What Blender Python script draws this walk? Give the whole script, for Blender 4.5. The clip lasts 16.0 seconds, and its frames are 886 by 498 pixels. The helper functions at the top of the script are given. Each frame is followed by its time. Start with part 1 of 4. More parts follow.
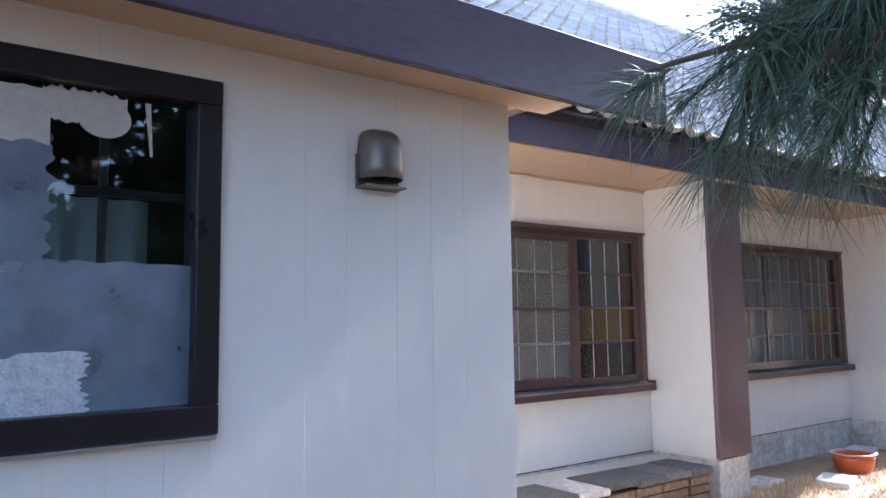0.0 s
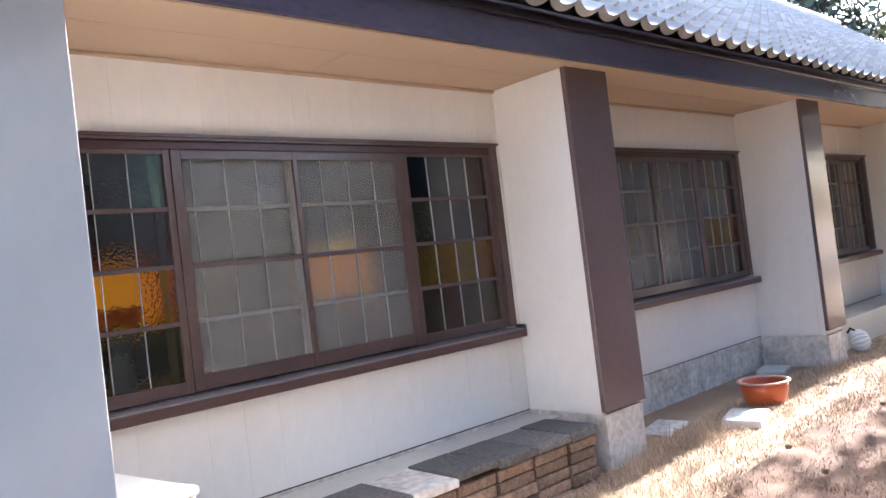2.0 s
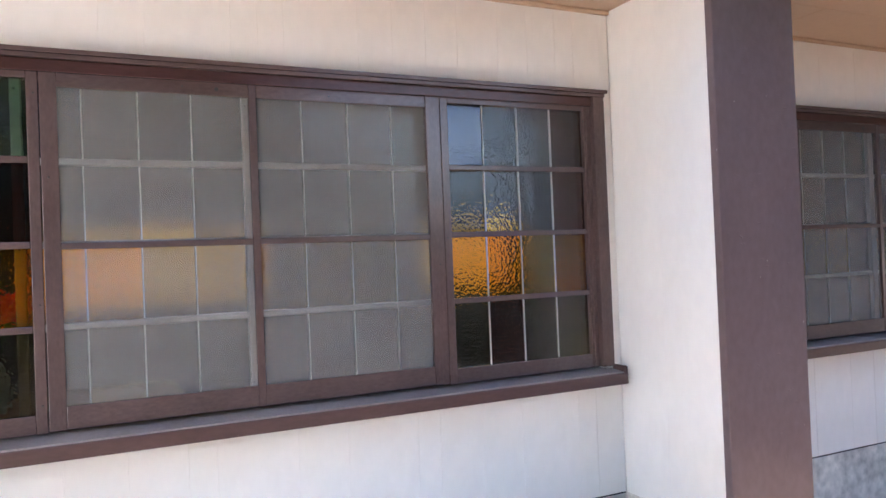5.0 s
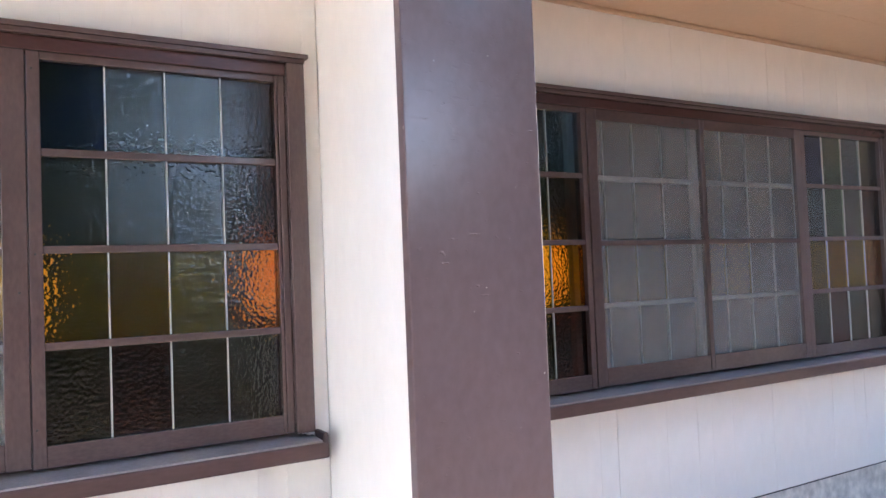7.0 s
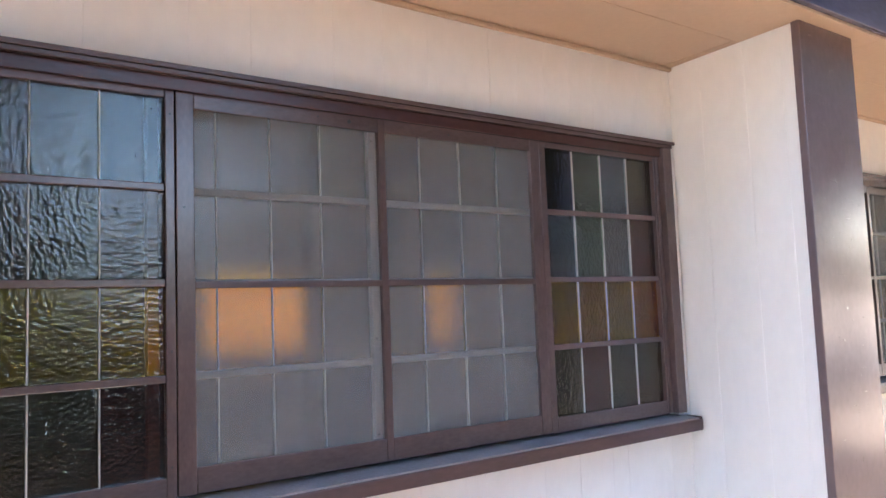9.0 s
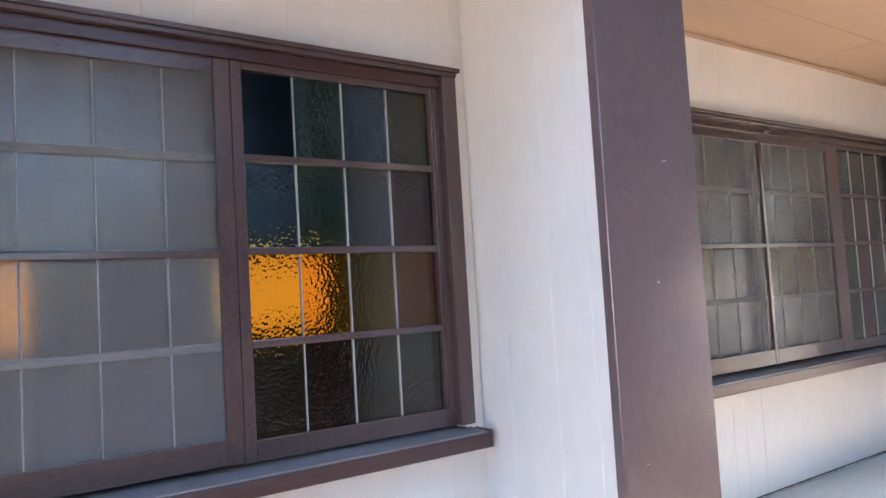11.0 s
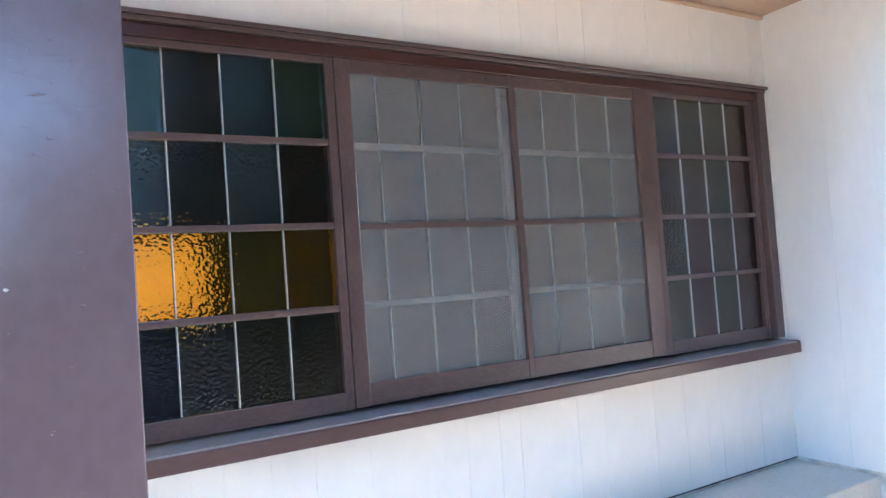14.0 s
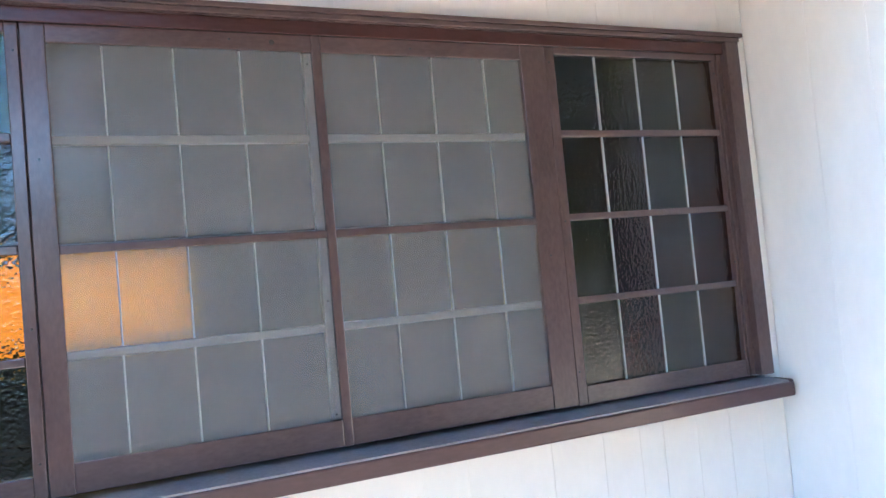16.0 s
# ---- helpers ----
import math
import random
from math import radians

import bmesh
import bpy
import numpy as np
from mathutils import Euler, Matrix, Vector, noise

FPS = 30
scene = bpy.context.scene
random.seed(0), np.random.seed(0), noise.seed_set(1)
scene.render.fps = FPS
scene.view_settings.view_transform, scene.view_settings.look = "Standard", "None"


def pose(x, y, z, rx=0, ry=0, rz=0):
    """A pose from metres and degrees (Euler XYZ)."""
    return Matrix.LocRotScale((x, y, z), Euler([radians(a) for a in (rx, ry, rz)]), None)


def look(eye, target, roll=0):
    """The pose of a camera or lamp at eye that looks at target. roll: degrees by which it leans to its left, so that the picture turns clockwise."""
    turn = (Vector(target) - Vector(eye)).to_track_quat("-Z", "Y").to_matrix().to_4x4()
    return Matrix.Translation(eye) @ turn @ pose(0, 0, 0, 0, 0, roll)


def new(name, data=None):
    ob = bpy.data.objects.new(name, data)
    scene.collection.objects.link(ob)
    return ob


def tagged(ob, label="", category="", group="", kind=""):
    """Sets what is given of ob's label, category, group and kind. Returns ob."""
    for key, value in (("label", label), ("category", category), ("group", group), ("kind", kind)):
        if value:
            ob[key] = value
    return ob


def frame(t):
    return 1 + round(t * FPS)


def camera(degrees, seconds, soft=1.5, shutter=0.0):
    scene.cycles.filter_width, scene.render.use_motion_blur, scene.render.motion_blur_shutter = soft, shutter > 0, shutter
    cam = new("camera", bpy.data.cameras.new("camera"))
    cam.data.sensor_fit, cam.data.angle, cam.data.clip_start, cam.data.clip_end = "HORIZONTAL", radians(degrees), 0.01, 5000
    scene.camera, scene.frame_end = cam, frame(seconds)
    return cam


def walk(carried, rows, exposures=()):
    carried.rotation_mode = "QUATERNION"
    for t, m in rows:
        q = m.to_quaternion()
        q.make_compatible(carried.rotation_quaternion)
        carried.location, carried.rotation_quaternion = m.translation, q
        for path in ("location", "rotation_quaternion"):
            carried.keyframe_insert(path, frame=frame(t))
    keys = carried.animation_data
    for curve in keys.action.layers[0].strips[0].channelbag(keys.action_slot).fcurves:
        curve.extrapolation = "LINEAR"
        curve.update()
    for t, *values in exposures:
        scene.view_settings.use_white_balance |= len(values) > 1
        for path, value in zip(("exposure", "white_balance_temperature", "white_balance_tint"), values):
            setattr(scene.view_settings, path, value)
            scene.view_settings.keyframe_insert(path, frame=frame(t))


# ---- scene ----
BACK_POWER = 0.18
EXPOSURES = [(0.0, 2.34, 5250, 12), (1.0, 2.55, 5400, 13), (2.0, 2.44, 5500, 13), (3.0, 2.74, 5470, 13), (5.5, 2.98, 5320, 11), (7.5, 3.46, 5360, 10), (9.0, 3.65, 5360, 10), (12.5, 3.47, 4790, 5), (13.5, 3.76, 4560, 3), (15.0, 3.95, 4500, 0), (16.0, 4.22, 4500, 0)]
cam = camera(61.2, 16.0)
# ---- camera ----
PATH = [
    (0, (-3.128, -4.228, 1.364), (-1.934, -2.636, 1.561), -0.8),
    (0.5, (-2.747, -4.054, 1.348), (-1.514, -2.487, 1.504), -1.6),
    (1, (-2.399, -3.869, 1.311), (-1.163, -2.301, 1.432), -5.2),
    (1.5, (-2.03, -3.721, 1.312), (-0.753, -2.183, 1.368), -6.8),
    (2, (-1.649, -3.608, 1.328), (-0.302, -2.13, 1.369), -6.8),
    (2.5, (-1.328, -3.516, 1.366), (0.001, -2.024, 1.454), -5.6),
    (3, (-1.084, -3.369, 1.326), (-0.13, -1.617, 1.464), -4.6),
    (3.2, (-0.986, -3.279, 1.321), (-0.109, -1.486, 1.449), -3.8),
    (5.5, (0.312, -2.762, 1.38), (1.192, -0.967, 1.401), -1.9),
    (6, (0.626, -2.662, 1.338), (1.581, -0.908, 1.437), -2.3),
    (6.5, (0.966, -2.529, 1.329), (1.861, -0.743, 1.431), -3.4),
    (7, (1.329, -2.456, 1.347), (2.34, -0.731, 1.422), -2.3),
    (7.5, (1.687, -2.393, 1.337), (2.706, -0.675, 1.44), -3.7),
    (8, (2.084, -2.343, 1.364), (3.122, -0.638, 1.488), -3.8),
    (8.5, (2.496, -2.355, 1.362), (3.595, -0.689, 1.499), -4.3),
    (9, (2.859, -2.271, 1.356), (4.024, -0.653, 1.523), -2.2),
    (9.2, (3.009, -2.268, 1.343), (4.206, -0.676, 1.518), -2.4),
    (11.5, (4.518, -2.143, 1.297), (5.659, -0.503, 1.39), -4.3),
    (12, (4.857, -2.14, 1.288), (5.909, -0.44, 1.359), -5.1),
    (12.5, (5.162, -2.175, 1.298), (6.232, -0.486, 1.351), -2.9),
    (13, (5.44, -2.276, 1.287), (6.479, -0.568, 1.328), -4.1),
    (13.5, (5.702, -2.308, 1.291), (6.729, -0.593, 1.341), -3.7),
    (14, (6.002, -2.335, 1.272), (7.08, -0.651, 1.346), -4.1),
    (14.5, (6.318, -2.33, 1.281), (7.261, -0.567, 1.341), -4.3),
    (15, (6.621, -2.215, 1.306), (7.499, -0.419, 1.371), -4.8),
    (15.5, (6.949, -2.191, 1.297), (7.796, -0.381, 1.372), -3.9),
    (16, (7.303, -2.137, 1.292), (8.096, -0.303, 1.382), -5.3),
]
walk(cam, [(t, look(eye, target, roll)) for t, eye, target, roll in PATH], EXPOSURES)

# ---- world and sun ----
SUN_DIR = Vector((0.80, -0.008, 0.62)).normalized()
world = bpy.data.worlds.new("sky")
scene.world = world
world.use_nodes = True
wn = world.node_tree.nodes
sky = wn.new("ShaderNodeTexSky")
sky.sky_type = "NISHITA"
sky.sun_disc = False
sky.dust_density = 4.0
sky.sun_elevation = math.asin(SUN_DIR.z)
sky.sun_rotation = math.atan2(SUN_DIR.x, SUN_DIR.y)
wn["Background"].inputs["Strength"].default_value = 0.15
world.node_tree.links.new(sky.outputs[0], wn["Background"].inputs["Color"])
sun_data = bpy.data.lights.new("sun", "SUN")
sun_data.energy, sun_data.angle, sun_data.color = 5.0, radians(0.6), (1.0, 0.92, 0.80)
sun = new("sun", sun_data)
sun.matrix_world = look(SUN_DIR * 40, (0, 0, 0))


# ---- materials ----
def material(name, base, rough=0.6, vary=0.15, scale=6.0, fine=80.0, bump=0.15, metal=0.0, stretch=(1, 1, 1), dark=None, coat=0.0, per_object=0.0, per_island=0.0):
    """Principled surface with a broad and a fine variation and a fine relief."""
    m = bpy.data.materials.new(name)
    m.use_nodes = True
    nt = m.node_tree
    p = nt.nodes["Principled BSDF"]
    tc = nt.nodes.new("ShaderNodeTexCoord")
    mp = nt.nodes.new("ShaderNodeMapping")
    mp.inputs["Scale"].default_value = stretch
    nt.links.new(tc.outputs["Object"], mp.inputs["Vector"])
    big = nt.nodes.new("ShaderNodeTexNoise")
    big.inputs["Scale"].default_value, big.inputs["Detail"].default_value = scale, 6
    small = nt.nodes.new("ShaderNodeTexNoise")
    small.inputs["Scale"].default_value, small.inputs["Detail"].default_value = fine, 4
    for n in (big, small):
        nt.links.new(mp.outputs[0], n.inputs["Vector"])
    ramp = nt.nodes.new("ShaderNodeMapRange")
    ramp.inputs["From Min"].default_value, ramp.inputs["From Max"].default_value = 0.3, 0.7
    add = nt.nodes.new("ShaderNodeMath")
    add.operation = "MULTIPLY_ADD"
    add.inputs[1].default_value, add.inputs[2].default_value = 0.5, 0.0
    nt.links.new(small.outputs["Fac"], add.inputs[0])
    half = nt.nodes.new("ShaderNodeMath")
    half.operation = "MULTIPLY_ADD"
    half.inputs[1].default_value = 0.5
    nt.links.new(big.outputs["Fac"], half.inputs[0])
    nt.links.new(add.outputs[0], half.inputs[2])
    nt.links.new(half.outputs[0], ramp.inputs["Value"])
    mix = nt.nodes.new("ShaderNodeMix")
    mix.data_type = "RGBA"
    lo = dark if dark else tuple(c * (1 - vary) for c in base)
    hi = base if dark else tuple(min(1, c * (1 + vary * 0.6)) for c in base)
    mix.inputs["A"].default_value, mix.inputs["B"].default_value = (*lo, 1), (*hi, 1)
    nt.links.new(ramp.outputs[0], mix.inputs["Factor"])
    colour = mix.outputs["Result"]
    if per_object or per_island:
        if per_object:
            rnd = nt.nodes.new("ShaderNodeObjectInfo").outputs["Random"]
        else:
            rnd = nt.nodes.new("ShaderNodeNewGeometry").outputs["Random Per Island"]
        mr = nt.nodes.new("ShaderNodeMapRange")
        k = per_object or per_island
        mr.inputs["To Min"].default_value, mr.inputs["To Max"].default_value = 1 - k, 1 + k * 0.4
        nt.links.new(rnd, mr.inputs["Value"])
        hsv = nt.nodes.new("ShaderNodeHueSaturation")
        nt.links.new(mr.outputs[0], hsv.inputs["Value"])
        nt.links.new(colour, hsv.inputs["Color"])
        colour = hsv.outputs[0]
    nt.links.new(colour, p.inputs["Base Color"])
    rr = nt.nodes.new("ShaderNodeMapRange")
    rr.inputs["To Min"].default_value, rr.inputs["To Max"].default_value = rough * 0.8, min(1, rough * 1.2)
    nt.links.new(big.outputs["Fac"], rr.inputs["Value"])
    nt.links.new(rr.outputs[0], p.inputs["Roughness"])
    p.inputs["Metallic"].default_value = metal
    p.inputs["Coat Weight"].default_value = coat
    if bump:
        b = nt.nodes.new("ShaderNodeBump")
        b.inputs["Strength"].default_value, b.inputs["Distance"].default_value = bump, 0.01
        nt.links.new(half.outputs[0], b.inputs["Height"])
        nt.links.new(b.outputs[0], p.inputs["Normal"])
    return m


def glass(name, colour, relief=0.26, cell=92.0, rough=0.035):
    """Hammered cathedral glass, tinted through."""
    m = bpy.data.materials.new(name)
    m.use_nodes = True
    nt = m.node_tree
    p = nt.nodes["Principled BSDF"]
    p.inputs["Base Color"].default_value = (*colour, 1)
    p.inputs["Transmission Weight"].default_value = 0.99 if relief else 1.0      # a little dust, and a veil added to lift the dark panes
    p.inputs["Roughness"].default_value = rough
    p.inputs["IOR"].default_value = 1.55
    if relief:
        tc = nt.nodes.new("ShaderNodeTexCoord")
        info = nt.nodes.new("ShaderNodeObjectInfo")
        off = nt.nodes.new("ShaderNodeVectorMath")
        nt.links.new(tc.outputs["Object"], off.inputs[0])
        nt.links.new(info.outputs["Random"], off.inputs[1])
        v = nt.nodes.new("ShaderNodeTexVoronoi")
        v.feature = "SMOOTH_F1"
        v.inputs["Scale"].default_value = cell
        n = nt.nodes.new("ShaderNodeTexNoise")
        n.inputs["Scale"].default_value = cell * 0.45
        s = nt.nodes.new("ShaderNodeMath")
        for q in (v, n):
            nt.links.new(off.outputs[0], q.inputs["Vector"])
        nt.links.new(v.outputs["Distance"], s.inputs[0])
        soft = nt.nodes.new("ShaderNodeMath")
        soft.operation = "MULTIPLY"
        soft.inputs[1].default_value = 0.35
        nt.links.new(n.outputs["Fac"], soft.inputs[0])
        nt.links.new(soft.outputs[0], s.inputs[1])
        b = nt.nodes.new("ShaderNodeBump")
        b.inputs["Strength"].default_value, b.inputs["Distance"].default_value = relief, 0.006
        nt.links.new(s.outputs[0], b.inputs["Height"])
        nt.links.new(b.outputs[0], p.inputs["Normal"])
    return m


def net_material(name, colour, cover, spread=0.1, scale=5.0):
    """Fine netting or worn film: part cover, part open."""
    m = bpy.data.materials.new(name)
    m.use_nodes = True
    nt = m.node_tree
    out = nt.nodes["Material Output"]
    d = nt.nodes.new("ShaderNodeBsdfDiffuse")
    d.inputs["Color"].default_value = (*colour, 1)
    t = nt.nodes.new("ShaderNodeBsdfTransparent")
    n = nt.nodes.new("ShaderNodeTexNoise")
    n.inputs["Scale"].default_value, n.inputs["Detail"].default_value = scale, 4
    tc = nt.nodes.new("ShaderNodeTexCoord")
    nt.links.new(tc.outputs["Object"], n.inputs["Vector"])
    mr = nt.nodes.new("ShaderNodeMapRange")
    mr.inputs["To Min"].default_value, mr.inputs["To Max"].default_value = cover - spread, cover + spread
    nt.links.new(n.outputs["Fac"], mr.inputs["Value"])
    mix = nt.nodes.new("ShaderNodeMixShader")
    nt.links.new(mr.outputs[0], mix.inputs[0])
    nt.links.new(t.outputs[0], mix.inputs[1])
    nt.links.new(d.outputs[0], mix.inputs[2])
    nt.links.new(mix.outputs[0], out.inputs["Surface"])
    return m


WHITE = material("white_siding_paint", (0.81, 0.785, 0.75), 0.5, 0.05, 1.1, 24, 0.006, stretch=(1, 1, 0.5))
SOFFIT = material("cream_soffit_paint", (0.52, 0.385, 0.265), 0.6, 0.06, 1.5, 40, 0.04)
BROWN = material("brown_gloss_paint", (0.096, 0.065, 0.061), 0.17, 0.25, 7, 120, 0.10, stretch=(1, 1, 0.4))
BROWN_H = material("brown_gloss_paint_rail", (0.096, 0.065, 0.061), 0.17, 0.25, 7, 120, 0.10, stretch=(0.4, 1, 1))
REDBROWN = material("red_brown_gloss_paint", (0.062, 0.026, 0.023), 0.25, 0.25, 7, 100, 0.1, stretch=(0.3, 1, 1))
POST = material("worn_post_paint", (0.145, 0.103, 0.103), 0.16, 0.16, 2.5, 30, 0.05, stretch=(1, 1, 0.7))
pn = POST.node_tree
pt = pn.nodes.new("ShaderNodeTexNoise")
pt.inputs["Scale"].default_value, pt.inputs["Detail"].default_value = 34, 3
pm = pn.nodes.new("ShaderNodeMapping")
pm.inputs["Scale"].default_value = (0.8, 1, 2.0)
pc = pn.nodes.new("ShaderNodeTexCoord")
pn.links.new(pc.outputs["Object"], pm.inputs["Vector"])
pn.links.new(pm.outputs[0], pt.inputs["Vector"])
pr = pn.nodes.new("ShaderNodeMapRange")
pr.inputs["From Min"].default_value, pr.inputs["From Max"].default_value = 0.695, 0.78
pn.links.new(pt.outputs["Fac"], pr.inputs["Value"])
pb = pn.nodes.new("ShaderNodeBump")
pb.inputs["Strength"].default_value, pb.inputs["Distance"].default_value = 0.42, 0.004
pn.links.new(pr.outputs[0], pb.inputs["Height"])
pw = pn.nodes.new("ShaderNodeTexNoise")
pw.inputs["Scale"].default_value, pw.inputs["Detail"].default_value, pw.inputs["Distortion"].default_value = 24, 2, 0.5
pwm = pn.nodes.new("ShaderNodeMapping")
pwm.inputs["Scale"].default_value = (1.0, 1, 2.6)
pn.links.new(pc.outputs["Object"], pwm.inputs["Vector"])
pn.links.new(pwm.outputs[0], pw.inputs["Vector"])
pz = pn.nodes.new("ShaderNodeSeparateXYZ")
pn.links.new(pc.outputs["Object"], pz.inputs[0])
pzr = pn.nodes.new("ShaderNodeMapRange")      # paint ran and wrinkled on the upper part
pzr.interpolation_type = "SMOOTHSTEP"
pzr.inputs["From Min"].default_value, pzr.inputs["From Max"].default_value = 1.50, 1.90
pn.links.new(pz.outputs["Z"], pzr.inputs["Value"])
pwr = pn.nodes.new("ShaderNodeMapRange")
pwr.inputs["From Min"].default_value, pwr.inputs["From Max"].default_value = 0.60, 0.74
pn.links.new(pw.outputs["Fac"], pwr.inputs["Value"])
pwx = pn.nodes.new("ShaderNodeMath")
pwx.operation = "MULTIPLY"
pn.links.new(pwr.outputs[0], pwx.inputs[0])
pn.links.new(pzr.outputs[0], pwx.inputs[1])
pwb = pn.nodes.new("ShaderNodeBump")
pwb.inputs["Strength"].default_value, pwb.inputs["Distance"].default_value = 0.18, 0.003
pn.links.new(pwx.outputs[0], pwb.inputs["Height"])
pn.links.new(pb.outputs[0], pwb.inputs["Normal"])
old = [l for l in pn.links if l.to_socket.name == "Normal" and l.to_node.type == "BSDF_PRINCIPLED"][0].from_socket
pn.links.new(old, pb.inputs["Normal"])
pn.links.new(pwb.outputs[0], pn.nodes["Principled BSDF"].inputs["Normal"])
chip = pn.nodes.new("ShaderNodeTexNoise")
chip.inputs["Scale"].default_value, chip.inputs["Detail"].default_value = 34, 3
pn.links.new(pc.outputs["Object"], chip.inputs["Vector"])
cr = pn.nodes.new("ShaderNodeMapRange")
cr.inputs["From Min"].default_value, cr.inputs["From Max"].default_value = 0.765, 0.785
pn.links.new(chip.outputs["Fac"], cr.inputs["Value"])
cm = pn.nodes.new("ShaderNodeMix")
cm.data_type = "RGBA"
cm.inputs["B"].default_value = (0.48, 0.42, 0.38, 1)
pn.links.new(cr.outputs[0], cm.inputs["Factor"])
paint = [l for l in pn.links if l.to_socket.name == "Base Color"][0].from_socket
pn.links.new(paint, cm.inputs["A"])
pn.links.new(cm.outputs["Result"], pn.nodes["Principled BSDF"].inputs["Base Color"])
FASCIA = material("fascia_paint", (0.082, 0.066, 0.105), 0.22, 0.25, 4, 60, 0.1, stretch=(0.3, 1, 1))
LEAD = material("pale_lead_came", (0.46, 0.44, 0.415), 0.4, 0.15, 20, 150, 0.1, metal=0.2)
# Came copy with a lighter colour to offset the netting's shade.
LEAD_PALE = material("lightened_lead_came", (0.47, 0.455, 0.43), 0.5, 0.15, 20, 150, 0.1)
# Pale grey bars; the light on the middle stiles is put into it.
PALEBAR = material("pale_lit_bar", (0.25, 0.24, 0.23), 0.6, 0.15, 10, 90, 0.1)
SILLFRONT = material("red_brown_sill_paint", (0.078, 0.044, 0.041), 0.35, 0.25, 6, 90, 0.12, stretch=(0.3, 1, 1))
# Sill top grey: dust, with the sky's reflection also put in.
SILLTOP = material("dusty_skylit_sill_paint", (0.23, 0.215, 0.225), 0.45, 0.3, 6, 90, 0.15)
CONCRETE = material("weathered_concrete", (0.70, 0.655, 0.60), 0.9, 0.5, 5, 22, 0.5)
LEDGE = material("pale_cement_ledge", (0.62, 0.60, 0.54), 0.8, 0.15, 3, 60, 0.2)
SLATE = material("dark_paver_stone", (0.30, 0.285, 0.265), 0.9, 0.6, 45, 150, 0.9, dark=(0.06, 0.056, 0.054), per_object=0.4)
BLOCK = material("brown_split_brick", (0.46, 0.31, 0.21), 0.92, 0.6, 24, 90, 1.0, dark=(0.13, 0.085, 0.06), per_object=0.4)
TILE = material("glazed_grey_roof_tile", (0.43, 0.42, 0.40), 0.72, 0.2, 9, 80, 0.1, per_object=0.25)
TILE_FAR = material("glazed_grey_roof_tile_far", (0.43, 0.42, 0.40), 0.72, 0.2, 9, 80, 0.1, per_island=0.25)
TERRA = material("terracotta_glaze", (0.50, 0.105, 0.03), 0.3, 0.15, 8, 80, 0.06)
# Lighter terracotta: sun on the flat rim is put into the colour.
RIM = material("sunlit_pale_rim", (0.62, 0.42, 0.33), 0.35, 0.1, 8, 80, 0.05)
STONE = material("pale_stone_slab", (0.66, 0.64, 0.60), 0.85, 0.2, 10, 120, 0.4)
SOIL = material("dry_straw_ground", (0.50, 0.365, 0.235), 0.95, 0.3, 1.6, 130, 1.0, dark=(0.19, 0.11, 0.065))
# Near-black brown: shade of the trees put into the ground colour.
SHADE_GROUND = material("dark_shade_ground", (0.065, 0.043, 0.029), 0.95, 0.4, 1.4, 90, 0.8)
SHADED_LITTER = material("shaded_grass_litter", (0.25, 0.145, 0.088), 0.95, 0.4, 3, 110, 1.0, dark=(0.10, 0.055, 0.034))
STRAW = material("dry_grass_blades", (0.60, 0.455, 0.31), 0.8, 0.25, 3, 50, 0.0, per_island=0.4)
BRASS = material("grey_brown_metal_hood", (0.20, 0.18, 0.165), 0.42, 0.15, 12, 90, 0.06, metal=0.6)
DARKHOLE = material("dark_interior_metal", (0.02, 0.02, 0.02), 0.7, 0.2)
IVORY = material("ivory_plastic", (0.78, 0.72, 0.62), 0.4, 0.05, 5, 60, 0.03)
ACWHITE = material("white_enamel_sheet", (0.82, 0.82, 0.80), 0.35, 0.05, 4, 60, 0.03)
BLACKWOOD = material("black_brown_frame_paint", (0.022, 0.018, 0.022), 0.3, 0.25, 6, 90, 0.1)
ALU = material("bare_aluminium", (0.6, 0.6, 0.6), 0.35, 0.1, 10, 90, 0.05, metal=0.9)
FILM_THIN = net_material("worn_hazy_film", (0.30, 0.345, 0.43), 0.56, 0.30, 9.0)
FILM_WARM = material("peeling_cream_film", (0.60, 0.56, 0.52), 0.5, 0.18, 5, 45, 0.3)
FROST = material("crinkled_white_film", (0.62, 0.65, 0.70), 0.45, 0.4, 30, 110, 0.9)
NET = net_material("grey_insect_netting", (0.275, 0.272, 0.266), 0.48, 0.05)
# Near-black: the room's lack of light is put into its surfaces.
INNER = material("near_black_room", (0.030, 0.023, 0.019), 0.9, 0.3, 2, 40, 0.1)
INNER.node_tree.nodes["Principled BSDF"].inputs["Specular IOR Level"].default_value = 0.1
TIMBER = material("honey_table_wood", (0.46, 0.25, 0.10), 0.4, 0.2, 3, 60, 0.1, stretch=(0.2, 1, 1))
RED = material("red_petals", (0.55, 0.02, 0.02), 0.6, 0.25, 20, 90, 0.2)
STEM = material("dark_green_leaves", (0.03, 0.07, 0.03), 0.5, 0.3, 20, 90, 0.1)
CERAMIC = material("pale_blue_ceramic", (0.40, 0.52, 0.58), 0.3, 0.1, 6, 60, 0.05)
BARK = material("grey_brown_bark", (0.12, 0.085, 0.065), 0.95, 0.4, 14, 60, 0.9)
NEEDLE = material("pine_needles", (0.13, 0.18, 0.11), 0.5, 0.3, 5, 50, 0.0, per_island=0.5)
LEAF = material("tree_foliage", (0.055, 0.085, 0.045), 0.6, 0.3, 1.2, 30, 0.0, per_island=0.5)
LEAF_Y = material("yellowing_foliage", (0.22, 0.20, 0.06), 0.6, 0.3, 1.2, 30, 0.0, per_island=0.4)

